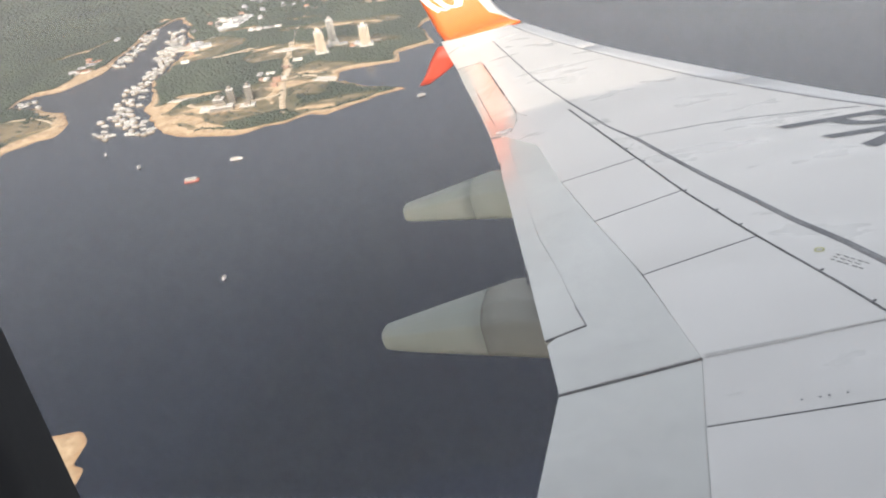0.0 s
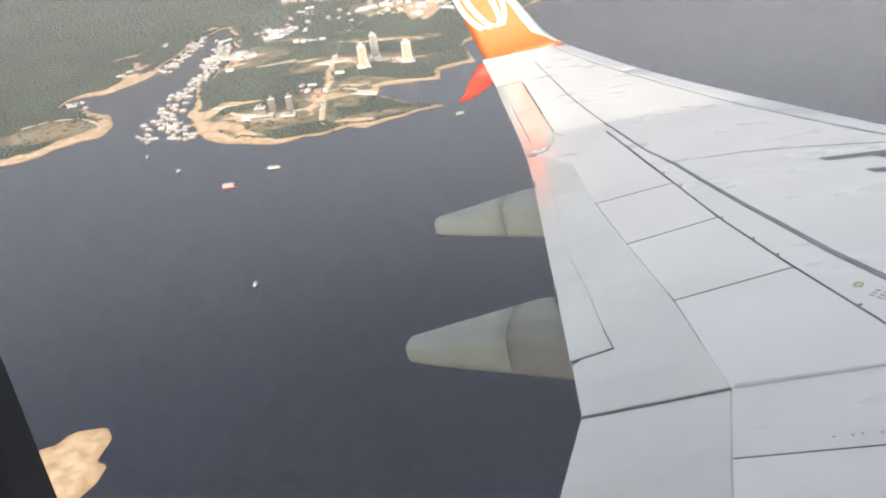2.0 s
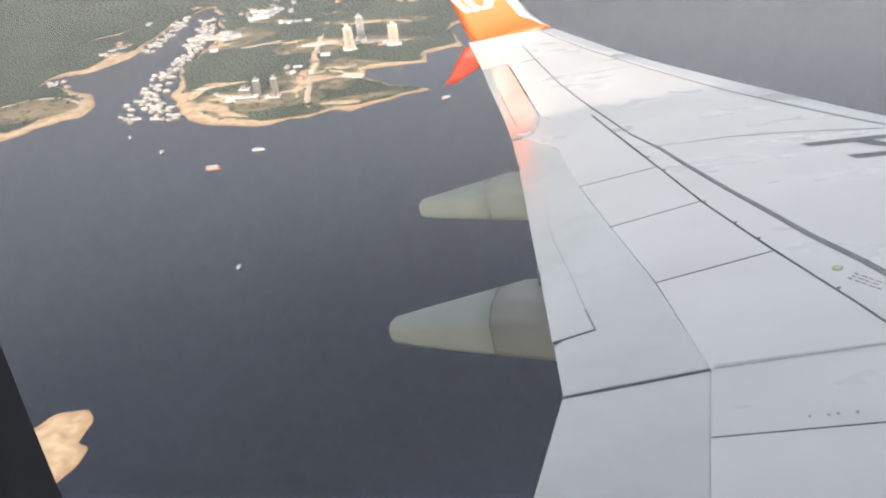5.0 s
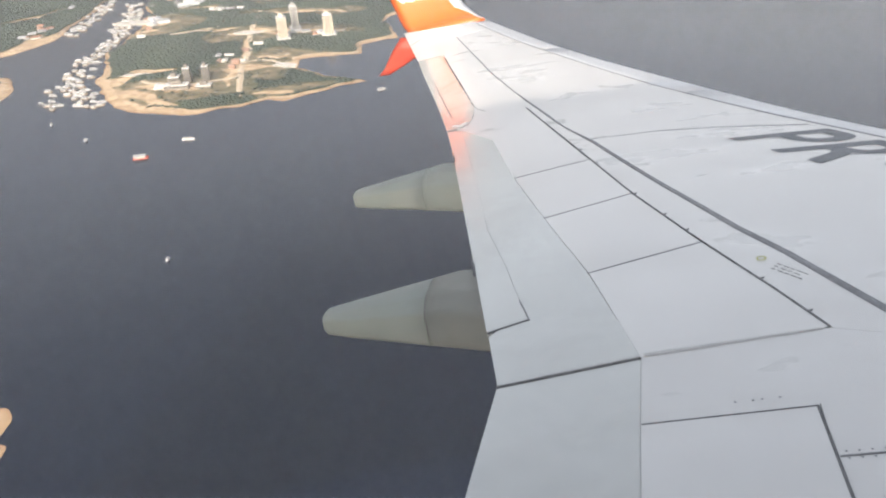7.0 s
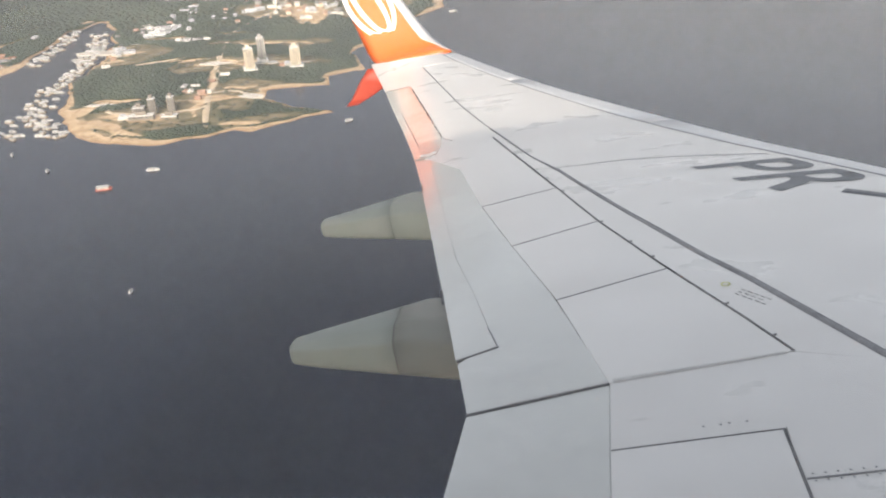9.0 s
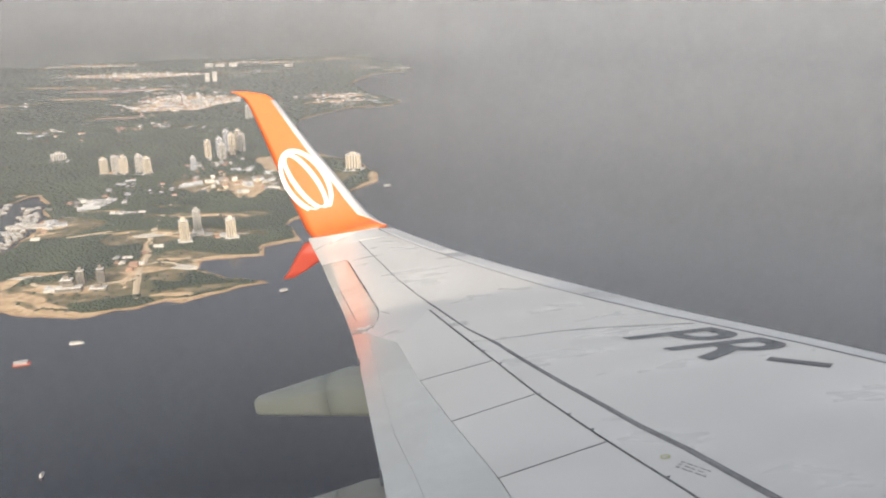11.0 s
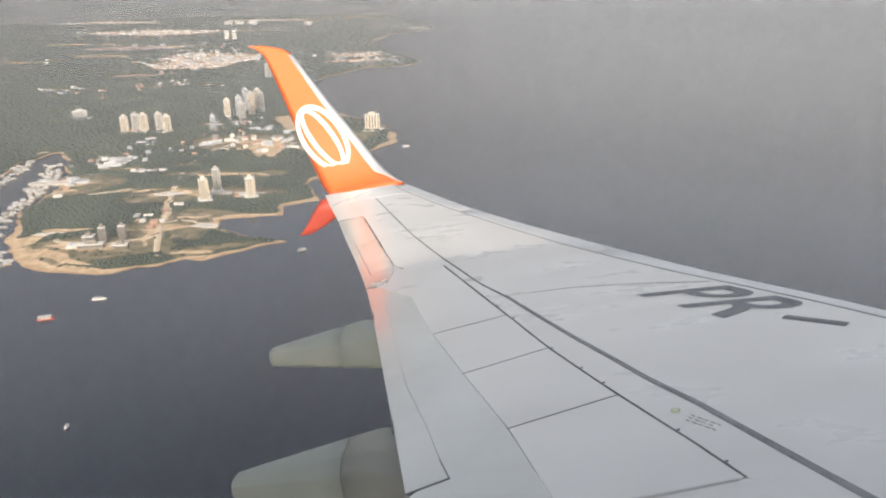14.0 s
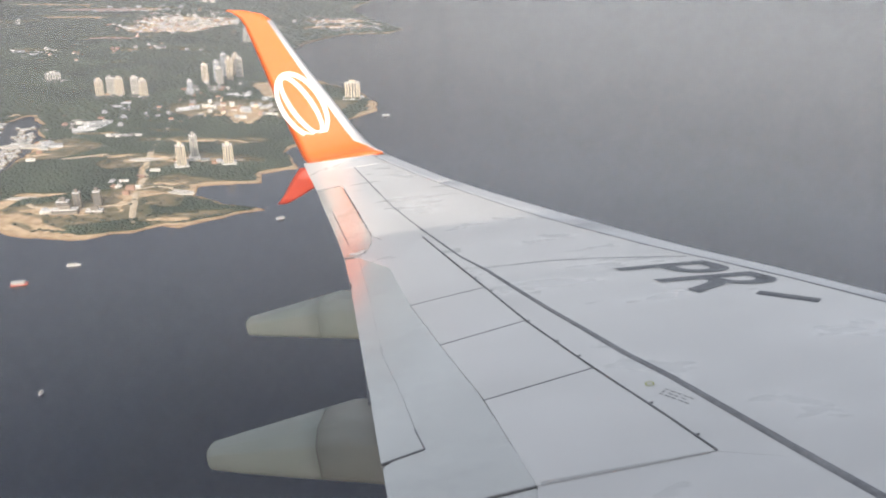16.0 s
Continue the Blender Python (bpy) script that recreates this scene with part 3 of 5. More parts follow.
for x in list(n):
    if x.type == "BSDF_PRINCIPLED":
        n.remove(x)
clear, veil, mixer = n.new("ShaderNodeBsdfTransparent"), n.new("ShaderNodeBsdfTranslucent"), n.new("ShaderNodeMixShader")
smear = n.new("ShaderNodeTexNoise")
smear.inputs["Scale"].default_value, smear.inputs["Detail"].default_value = 9, 3
tc = n.new("ShaderNodeTexCoord")
l.new(tc.outputs["Object"], smear.inputs["Vector"])
mr = n.new("ShaderNodeMapRange")
mr.inputs["To Min"].default_value, mr.inputs["To Max"].default_value = 0.06, 0.10
l.new(smear.outputs["Fac"], mr.inputs["Value"])
l.new(mr.outputs[0], mixer.inputs[0])
l.new(clear.outputs[0], mixer.inputs[1])
l.new(veil.outputs[0], mixer.inputs[2])
veil.inputs["Color"].default_value = (0.9, 0.9, 0.92, 1)
l.new(mixer.outputs[0], n["Material Output"].inputs["Surface"])
glass = part("pane", mesh_of("pane", oval(WA + 0.06, WB + 0.05, 1.7445), [tuple(range(48))], PANE, False), win, "slightly hazy acrylic pane")
glass.visible_shadow = False
# ---- ground and water ----
EAST = [(-760, 1500), (-715, 1400), (-700, 1320), (-690, 1240), (-690, 1180), (-668, 1130), (-655, 1085), (-640, 1035), (-602, 980), (-545, 943), (-500, 928), (-462, 925), (-428, 938), (-396, 958), (-358, 980), (-335, 968), (-308, 990), (-270, 1020), (-232, 1042),
        (-275, 1058), (-345, 1100), (-352, 1135), (-320, 1152), (-262, 1165), (-275, 1200), (-250, 1212), (-215, 1235), (-258, 1330), (-215, 1390), (-190, 1480), (-165, 1560), (-112, 1640), (-118, 1730), (-165, 1820), (-290, 1960), (-360, 2130), (-400, 2350), (-410, 2470), (-350, 2610), (-280, 2720), (-130, 2770), (-95, 2880), (-220, 3080), (-330, 3420), (-270, 3800), (-70, 4000), (-130, 4300), (-330, 4700), (-380, 5400)]
WEST = [(-2424, 620), (-1450, 690), (-1090, 770), (-985, 822), (-905, 868), (-838, 902), (-802, 950), (-762, 985), (-757, 1024), (-800, 1072), (-860, 1098), (-925, 1122), (-928, 1152), (-862, 1185), (-826, 1255), (-832, 1340), (-832, 1420), (-846, 1500), (-812, 1565)]
ISLAND = [(-480, 366), (-431, 360), (-408, 384), (-394, 388), (-378, 372), (-372, 352), (-360, 348), (-358, 330), (-372, 300), (-395, 262), (-430, 262), (-480, 290)]


def shore_distance(px, py, ring):
    """Metres inland from the closed shore (negative at sea), for arrays of points."""
    best = np.full(px.shape, 1e9)
    inside = np.zeros(px.shape, bool)
    for (x0, y0), (x1, y1) in zip(ring, ring[1:] + ring[:1]):
        dx, dy = x1 - x0, y1 - y0
        s = np.clip(((px - x0) * dx + (py - y0) * dy) / (dx * dx + dy * dy), 0, 1)
        best = np.minimum(best, np.hypot(px - x0 - s * dx, py - y0 - s * dy))
        cross = (y0 > py) != (y1 > py)
        with np.errstate(divide="ignore", invalid="ignore"):
            inside ^= cross & (px < x0 + (py - y0) * dx / (dy if dy else 1e-9))
    return np.where(inside, best, -best)


def value_noise(px, py, scale, seed):
    rng = np.random.RandomState(seed)
    g = rng.rand(256, 256)
    u, v = px / scale, py / scale
    i, j = np.floor(u).astype(int), np.floor(v).astype(int)
    a, b = u - i, v - j
    a, b = a * a * (3 - 2 * a), b * b * (3 - 2 * b)
    f = lambda p, q: g[p % 256, q % 256]
    return (f(i, j) * (1 - a) + f(i + 1, j) * a) * (1 - b) + (f(i, j + 1) * (1 - a) + f(i + 1, j + 1) * a) * b


MAIN = EAST + [(-380, 6500), (-6500, 6500), (-6500, 620)] + WEST


def inland(px, py):
    px, py = np.asarray(px, float), np.asarray(py, float)
    wx = px + 14 * (value_noise(px, py, 38, 1) - 0.5) + 7 * (value_noise(px, py, 13, 2) - 0.5)
    wy = py + 14 * (value_noise(px, py, 38, 3) - 0.5) + 7 * (value_noise(px, py, 13, 4) - 0.5)
    return np.maximum(shore_distance(wx, wy, MAIN), shore_distance(wx, wy, ISLAND))


# cleared and sandy places: x, y, half length, half width, turn in degrees
CLEARED = [(-378, 1585, 36, 80, 20), (-610, 1045, 45, 16, 70), (-575, 1088, 45, 9, 5), (-540, 985, 60, 12, -25), (-510, 1022, 55, 15, 5), (-450, 1135, 118, 8, 98), (-470, 1262, 38, 14, 10), (-428, 1098, 38, 17, 15), (-372, 1112, 22, 10, 0), (-405, 1150, 36, 4, 20), (-360, 1000, 34, 7, 10), (-400, 1380, 75, 9, 5),
           (-240, 1215, 22, 14, 30), (-300, 1160, 40, 6, 0), (-720, 1330, 80, 24, 15), (-700, 1285, 50, 11, 5), (-365, 1790, 30, 85, 15), (-420, 1640, 60, 12, 0), (-455, 1560, 50, 12, 0), (-370, 1262, 70, 8, 8), (-900, 2750, 150, 110, 0), (-1250, 3000, 200, 34, 0),
           (-1500, 3400, 300, 36, 0), (-1050, 3300, 200, 26, 0), (-700, 3000, 60, 50, 0), (-350, 2850, 120, 36, 20), (-1300, 3600, 220, 24, 0), (-130, 1680, 14, 30, 0), (-250, 1640, 60, 12, 20), (-900, 3900, 260, 50, 0), (-1900, 2700, 200, 18, 0), (-420, 1260, 40, 5, 12), (-560, 1275, 50, 10, 8), (-630, 1420, 45, 10, 0), (-520, 1450, 60, 5, -10),
           (-860, 2920, 190, 120, -25), (-1280, 3230, 190, 70, 5), (-985, 2525, 110, 40, 5), (-1400, 3850, 330, 130, 0), (-1565, 2821, 130, 40, 0), (-1120, 2270, 60, 16, 0), (-2300, 4600, 400, 160, 0), (-860, 2290, 60, 20, 0), (-720, 2300, 60, 24, 0), (-340, 3000, 120, 60, 30), (-380, 1850, 40, 70, 10), (-750, 1240, 60, 30, 15), (-840, 1560, 16, 10, 0)]
# the far bank: field, beaches, tracks; then the islet
CLEARED += [(-1900, 4350, 380, 90, 0), (-900, 4450, 300, 70, 0), (-500, 4600, 160, 60, 20),
            (-868, 1225, 16, 58, -12), (-930, 1400, 80, 8, 55), (-1255, 950, 53, 13, 10), (-400, 340, 26, 30, -12)]


def cleared(px, py):
    px, py = np.asarray(px, float), np.asarray(py, float)
    wx, wy = px + 22 * (value_noise(px, py, 30, 5) - 0.5), py + 22 * (value_noise(px, py, 30, 6) - 0.5)
    best = np.zeros(px.shape)
    for x, y, a, b, turn in CLEARED:
        c, s = math.cos(radians(turn)), math.sin(radians(turn))
        u, v = (wx - x) * c + (wy - y) * s, -(wx - x) * s + (wy - y) * c
        best = np.maximum(best, np.clip(1.6 - 1.25 * ((u / a) ** 2 + (v / b) ** 2), 0, 1))
    return best


# open scrub and grass where no trees stand: x, y, half length, half width, turn
OPEN = [(-510, 1010, 120, 45, 3), (-420, 1090, 70, 60, 20), (-470, 1255, 80, 40, 10), (-340, 1010, 60, 18, 25), (-380, 1150, 60, 30, 0), (-380, 1270, 110, 28, 5), (-700, 1320, 120, 60, 10), (-850, 1003, 80, 52, 20), (-420, 1620, 120, 70, 0), (-400, 1380, 110, 24, 4), (-240, 1640, 100, 60, 60)]


def open_land(px, py):
    px, py = np.asarray(px, float), np.asarray(py, float)
    wx, wy = px + 30 * (value_noise(px, py, 40, 15) - 0.5), py + 30 * (value_noise(px, py, 40, 16) - 0.5)
    best = np.zeros(px.shape)
    for x, y, a, b, turn in OPEN:
        c, s = math.cos(radians(turn)), math.sin(radians(turn))
        u, v = (wx - x) * c + (wy - y) * s, -(wx - x) * s + (wy - y) * c
        best = np.maximum(best, np.clip(2.2 - 1.7 * ((u / a) ** 2 + (v / b) ** 2), 0, 1))
    return best


# broad beaches: x, y, reach, extra width
BROAD = [(-630, 1020, 80, 18), (-560, 960, 80, 10), (-480, 945, 60, 10), (-235, 1215, 45, 14), (-850, 1225, 70, 28), (-790, 985, 90, 20), (-890, 880, 110, 14), (-350, 1900, 160, 30), (-330, 970, 40, 8), (-415, 320, 110, 26), (-130, 1660, 70, 10)]


def beach_width(px, py):
    px, py = np.asarray(px, float), np.asarray(py, float)
    w = 2.5 + 10 * value_noise(px, py, 60, 7) ** 1.5
    for x, y, r, more in BROAD:
        w = w + more * np.exp(-((px - x) ** 2 + (py - y) ** 2) / (r * r))
    return w


def height(px, py):
    d = inland(px, py)
    low = np.clip(d / 30, -1, 1) * 2.4
    hill = np.clip((d - 40) / 250, 0, 1) * (2 + 9 * value_noise(px, py, 260, 8) + 3 * value_noise(px, py, 70, 9))
    return low + hill * (1 - 0.8 * cleared(px, py))


def ground_mesh():
    ys = [150.0]
    while ys[-1] < 5300:
        ys.append(ys[-1] + (5.0 if ys[-1] < 420 else 5.0 if 740 < ys[-1] < 1500 else 9.0 if ys[-1] < 2300 else 20.0 if ys[-1] < 4500 else 60.0))
    xs = [-5400.0]
    while xs[-1] < 150:
        xs.append(xs[-1] + (120.0 if xs[-1] < -4200 else 30.0 if xs[-1] < -1900 else 12.0 if xs[-1] < -1100 else 6.0))
    gx, gy = np.meshgrid(np.array(xs), np.array(ys))
    gz = height(gx, gy)
    verts = np.stack([gx, gy, gz], -1).reshape(-1, 3)
    w, h = len(xs), len(ys)
    idx = np.arange(w * h).reshape(h, w)
    quads = np.stack([idx[:-1, :-1], idx[:-1, 1:], idx[1:, 1:], idx[1:, :-1]], -1).reshape(-1, 4)
    dry = gz.reshape(-1)[quads].max(1) > -2.3
    quads = quads[dry]
    me = bpy.data.meshes.new("ground")
    me.vertices.add(len(verts))
    me.vertices.foreach_set("co", verts.astype(np.float32).ravel())
    me.loops.add(quads.size)
    me.loops.foreach_set("vertex_index", quads.astype(np.int32).ravel())
    me.polygons.add(len(quads))
    me.polygons.foreach_set("loop_start", np.arange(0, quads.size, 4, dtype=np.int32))
    me.update(calc_edges=True)
    d = inland(gx, gy)
    sand = np.clip(1.5 - d / beach_width(gx, gy), 0, 1)
    cover = np.maximum(sand, cleared(gx, gy)).reshape(-1)
    at = me.attributes.new("sand", "FLOAT", "POINT")
    at.data.foreach_set("value", cover.astype(np.float32))
    at = me.attributes.new("scrub", "FLOAT", "POINT")
    at.data.foreach_set("value", open_land(gx, gy).astype(np.float32).reshape(-1))
    wet = np.clip(1.0 - (d + 2) / 9, 0, 1).reshape(-1)
    at = me.attributes.new("wet", "FLOAT", "POINT")
    at.data.foreach_set("value", wet.astype(np.float32))
    me.shade_smooth()
    return me


def ground_material():
    m = bpy.data.materials.new("ground_cover")
    m.use_nodes = True
    n, l = m.node_tree.nodes, m.node_tree.links
    p = n["Principled BSDF"]
    p.inputs["Roughness"].default_value, p.inputs["Specular IOR Level"].default_value = 0.95, 0.1
    tc = n.new("ShaderNodeTexCoord")

    def noise_at(scale, detail=5):
        x = n.new("ShaderNodeTexNoise")
        x.inputs["Scale"].default_value, x.inputs["Detail"].default_value = scale, detail
        l.new(tc.outputs["Object"], x.inputs["Vector"])
        return x.outputs["Fac"]

    def ramp(fac, a, b, lo=0.35, hi=0.65):
        r = n.new("ShaderNodeValToRGB")
        r.color_ramp.elements[0].position, r.color_ramp.elements[1].position = lo, hi
        r.color_ramp.elements[0].color, r.color_ramp.elements[1].color = (*a, 1), (*b, 1)
        l.new(fac, r.inputs[0])
        return r.outputs[0]

    def mixed(fac, a, b):
        x = n.new("ShaderNodeMix")
        x.data_type = "RGBA"
        l.new(fac, x.inputs["Factor"])
        l.new(a, x.inputs["A"])
        l.new(b, x.inputs["B"])
        return x.outputs["Result"]

    green = ramp(noise_at(0.05), (0.055, 0.068, 0.035), (0.095, 0.10, 0.055))
    scrub = ramp(noise_at(0.2), (0.09, 0.095, 0.05), (0.20, 0.165, 0.10))
    grass = mixed(ramp(noise_at(0.012, 3), (0, 0, 0), (1, 1, 1), 0.45, 0.62), green, scrub)
    bare = n.new("ShaderNodeAttribute")
    bare.attribute_name = "scrub"
    thin = n.new("ShaderNodeMath")
    thin.operation = "MULTIPLY"
    l.new(bare.outputs["Fac"], thin.inputs[0])
    l.new(ramp(noise_at(0.03, 6), (0.6, 0.6, 0.6), (1, 1, 1), 0.40, 0.60), thin.inputs[1])
    grass = mixed(thin.outputs[0], grass, ramp(noise_at(0.06, 6), (0.115, 0.10, 0.055), (0.27, 0.21, 0.135)))
    sand = ramp(noise_at(0.08), (0.34, 0.235, 0.14), (0.58, 0.43, 0.275))
    wet = n.new("ShaderNodeAttribute")
    wet.attribute_name = "wet"
    damp = ramp(noise_at(0.12), (0.24, 0.13, 0.065), (0.38, 0.235, 0.13))
    sand = mixed(wet.outputs["Fac"], sand, damp)
    at = n.new("ShaderNodeAttribute")
    at.attribute_name = "sand"
    add = n.new("ShaderNodeMath")
    add.operation = "MULTIPLY_ADD"
    l.new(noise_at(0.09), add.inputs[0])
    add.inputs[1].default_value = 0.9
    l.new(at.outputs["Fac"], add.inputs[2])
    edge = ramp(add.outputs[0], (0, 0, 0), (1, 1, 1), 0.78, 1.05)
    l.new(mixed(edge, grass, sand), p.inputs["Base Color"])
    return m


ground = new("ground", ground_mesh())
ground.data.materials.append(ground_material())
tagged(ground, "low green shore with sandy beaches and bare earth", "ground", kind="structure")


def water_material():
    m = bpy.data.materials.new("river_water")
    m.use_nodes = True
    n, l = m.node_tree.nodes, m.node_tree.links
    p = n["Principled BSDF"]
    p.inputs["Base Color"].default_value = (0.0034, 0.0064, 0.0160, 1)
    p.inputs["Roughness"].default_value, p.inputs["IOR"].default_value = 0.22, 1.37
    tc = n.new("ShaderNodeTexCoord")
    a, b, bp = n.new("ShaderNodeTexNoise"), n.new("ShaderNodeTexNoise"), n.new("ShaderNodeBump")
    a.inputs["Scale"].default_value, a.inputs["Detail"].default_value = 0.06, 3
    l.new(tc.outputs["Object"], a.inputs["Vector"])
    bp.inputs["Strength"].default_value, bp.inputs["Distance"].default_value = 0.012, 0.5
    l.new(a.outputs["Fac"], bp.inputs["Height"])
    l.new(bp.outputs[0], p.inputs["Normal"])
    b.inputs["Scale"].default_value, b.inputs["Detail"].default_value = 0.004, 3
    l.new(tc.outputs["Object"], b.inputs["Vector"])
    r = n.new("ShaderNodeMapRange")
    r.inputs["To Min"].default_value, r.inputs["To Max"].default_value = 0.16, 0.255
    l.new(b.outputs["Fac"], r.inputs["Value"])
    l.new(r.outputs[0], p.inputs["Roughness"])
    return m


def water_sheet(half, cells):
    step = 2 * half / cells
    verts = [(-half + step * i, -half + step * j, 0) for j in range(cells + 1) for i in range(cells + 1)]
    faces = [(j * (cells + 1) + i, j * (cells + 1) + i + 1, (j + 1) * (cells + 1) + i + 1, (j + 1) * (cells + 1) + i) for j in range(cells) for i in range(cells)]
    return mesh_of("water", verts, faces, water_material(), False)


water = new("water", water_sheet(6000, 60))
tagged(water, "dark blue-grey river water under a hazy sky", "water", kind="structure")

# ---- haze ----
def arc(name, radius, z0, z1, mat, label, n=48):
    bv, bf = [], []
    for i in range(n + 1):
        a = radians(-85 + 170 * i / n)
        for z in (z0, z1):
            bv.append((radius * math.sin(a), radius * math.cos(a), z))
    for i in range(n):
        bf.append((2 * i, 2 * i + 1, 2 * i + 3, 2 * i + 2))
    return tagged(new(name, mesh_of(name, bv, bf, mat)), label, "haze", kind="structure")


# Backdrop that glows by itself: haze and far land are painted into its emission.
far = bpy.data.materials.new("painted_haze_glow")
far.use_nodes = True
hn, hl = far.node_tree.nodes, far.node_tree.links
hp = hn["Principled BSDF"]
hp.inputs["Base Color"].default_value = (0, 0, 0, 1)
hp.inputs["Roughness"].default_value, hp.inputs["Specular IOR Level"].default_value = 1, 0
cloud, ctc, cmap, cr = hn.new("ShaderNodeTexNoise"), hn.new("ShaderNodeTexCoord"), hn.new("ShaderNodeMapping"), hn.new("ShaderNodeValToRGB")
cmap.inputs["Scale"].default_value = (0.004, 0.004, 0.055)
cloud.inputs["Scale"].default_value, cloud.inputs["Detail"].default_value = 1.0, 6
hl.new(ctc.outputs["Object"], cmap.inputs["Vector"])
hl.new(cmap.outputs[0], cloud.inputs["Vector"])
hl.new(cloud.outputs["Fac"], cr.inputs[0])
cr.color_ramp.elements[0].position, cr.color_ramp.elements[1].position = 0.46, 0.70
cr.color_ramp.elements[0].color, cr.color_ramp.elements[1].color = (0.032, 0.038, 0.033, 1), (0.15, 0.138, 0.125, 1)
# far land is painted faintly low on the shore side and dissolves into plain haze above
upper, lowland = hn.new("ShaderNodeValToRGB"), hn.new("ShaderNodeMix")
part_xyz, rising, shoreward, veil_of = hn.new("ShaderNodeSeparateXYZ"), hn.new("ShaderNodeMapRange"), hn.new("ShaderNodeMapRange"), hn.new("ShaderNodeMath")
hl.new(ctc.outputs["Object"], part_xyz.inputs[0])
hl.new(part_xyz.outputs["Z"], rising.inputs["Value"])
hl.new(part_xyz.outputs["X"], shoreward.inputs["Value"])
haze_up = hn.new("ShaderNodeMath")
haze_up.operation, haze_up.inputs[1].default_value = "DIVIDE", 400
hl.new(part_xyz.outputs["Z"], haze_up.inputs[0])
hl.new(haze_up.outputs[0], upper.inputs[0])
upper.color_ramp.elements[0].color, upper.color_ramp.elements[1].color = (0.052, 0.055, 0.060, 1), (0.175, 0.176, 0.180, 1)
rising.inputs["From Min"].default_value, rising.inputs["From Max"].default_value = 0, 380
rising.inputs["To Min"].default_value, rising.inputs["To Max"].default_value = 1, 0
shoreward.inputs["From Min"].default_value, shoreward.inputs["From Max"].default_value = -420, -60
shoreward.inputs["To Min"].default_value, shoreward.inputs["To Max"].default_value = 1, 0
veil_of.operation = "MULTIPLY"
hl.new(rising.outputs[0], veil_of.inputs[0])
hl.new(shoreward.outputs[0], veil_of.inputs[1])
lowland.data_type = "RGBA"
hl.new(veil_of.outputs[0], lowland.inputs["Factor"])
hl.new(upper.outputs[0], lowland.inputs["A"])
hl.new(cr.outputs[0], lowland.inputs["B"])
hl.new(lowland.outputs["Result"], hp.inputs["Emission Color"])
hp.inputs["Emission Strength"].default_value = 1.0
arc("backdrop", 4850, -20, 1100, far, "glowing backdrop painted as pale grey haze and far land")


def haze_sheet_material():
    """Distance haze as a tint on see-through sheets, clear low down and thicker with height."""
    m = bpy.data.materials.new("painted_distance_haze")
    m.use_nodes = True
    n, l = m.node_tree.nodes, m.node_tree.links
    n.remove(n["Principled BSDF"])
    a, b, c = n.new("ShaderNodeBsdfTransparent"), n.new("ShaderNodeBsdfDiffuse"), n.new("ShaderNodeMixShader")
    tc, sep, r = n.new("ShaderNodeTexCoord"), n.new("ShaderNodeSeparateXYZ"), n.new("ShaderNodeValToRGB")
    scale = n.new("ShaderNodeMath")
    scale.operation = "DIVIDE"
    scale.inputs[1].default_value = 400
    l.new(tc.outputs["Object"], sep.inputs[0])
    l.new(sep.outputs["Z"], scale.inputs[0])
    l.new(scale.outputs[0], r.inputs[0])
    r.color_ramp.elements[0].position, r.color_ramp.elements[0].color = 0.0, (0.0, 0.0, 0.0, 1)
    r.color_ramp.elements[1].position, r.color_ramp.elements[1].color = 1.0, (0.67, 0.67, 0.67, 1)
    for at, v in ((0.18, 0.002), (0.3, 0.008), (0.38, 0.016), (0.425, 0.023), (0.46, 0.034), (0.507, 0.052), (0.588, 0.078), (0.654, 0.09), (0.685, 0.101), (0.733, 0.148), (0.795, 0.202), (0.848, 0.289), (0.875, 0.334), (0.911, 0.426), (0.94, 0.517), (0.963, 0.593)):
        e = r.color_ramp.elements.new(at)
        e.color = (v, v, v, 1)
    # painted haze takes a denser, greyer share over the open river than along the shore
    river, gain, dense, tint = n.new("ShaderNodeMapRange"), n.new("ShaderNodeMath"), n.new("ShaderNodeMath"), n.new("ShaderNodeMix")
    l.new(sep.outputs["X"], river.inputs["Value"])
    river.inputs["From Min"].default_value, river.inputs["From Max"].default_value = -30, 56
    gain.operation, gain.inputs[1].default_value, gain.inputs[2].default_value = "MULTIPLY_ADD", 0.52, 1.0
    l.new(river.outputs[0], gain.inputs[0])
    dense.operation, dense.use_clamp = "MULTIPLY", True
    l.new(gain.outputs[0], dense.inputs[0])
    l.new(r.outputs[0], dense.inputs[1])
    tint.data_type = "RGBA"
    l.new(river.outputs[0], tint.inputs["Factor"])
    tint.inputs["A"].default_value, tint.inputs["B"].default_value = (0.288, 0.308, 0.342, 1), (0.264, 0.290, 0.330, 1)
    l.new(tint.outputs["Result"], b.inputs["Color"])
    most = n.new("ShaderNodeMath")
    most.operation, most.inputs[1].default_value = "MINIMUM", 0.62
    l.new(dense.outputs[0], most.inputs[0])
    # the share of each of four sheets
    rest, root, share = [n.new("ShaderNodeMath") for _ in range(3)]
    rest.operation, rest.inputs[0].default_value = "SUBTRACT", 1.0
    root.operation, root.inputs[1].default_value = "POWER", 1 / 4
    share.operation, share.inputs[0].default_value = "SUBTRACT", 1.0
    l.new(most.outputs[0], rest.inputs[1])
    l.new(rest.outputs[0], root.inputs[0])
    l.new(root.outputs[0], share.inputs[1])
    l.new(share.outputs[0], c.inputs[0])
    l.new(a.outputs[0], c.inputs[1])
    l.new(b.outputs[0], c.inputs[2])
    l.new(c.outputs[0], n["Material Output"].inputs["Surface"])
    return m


HAZE_SHEET = haze_sheet_material()
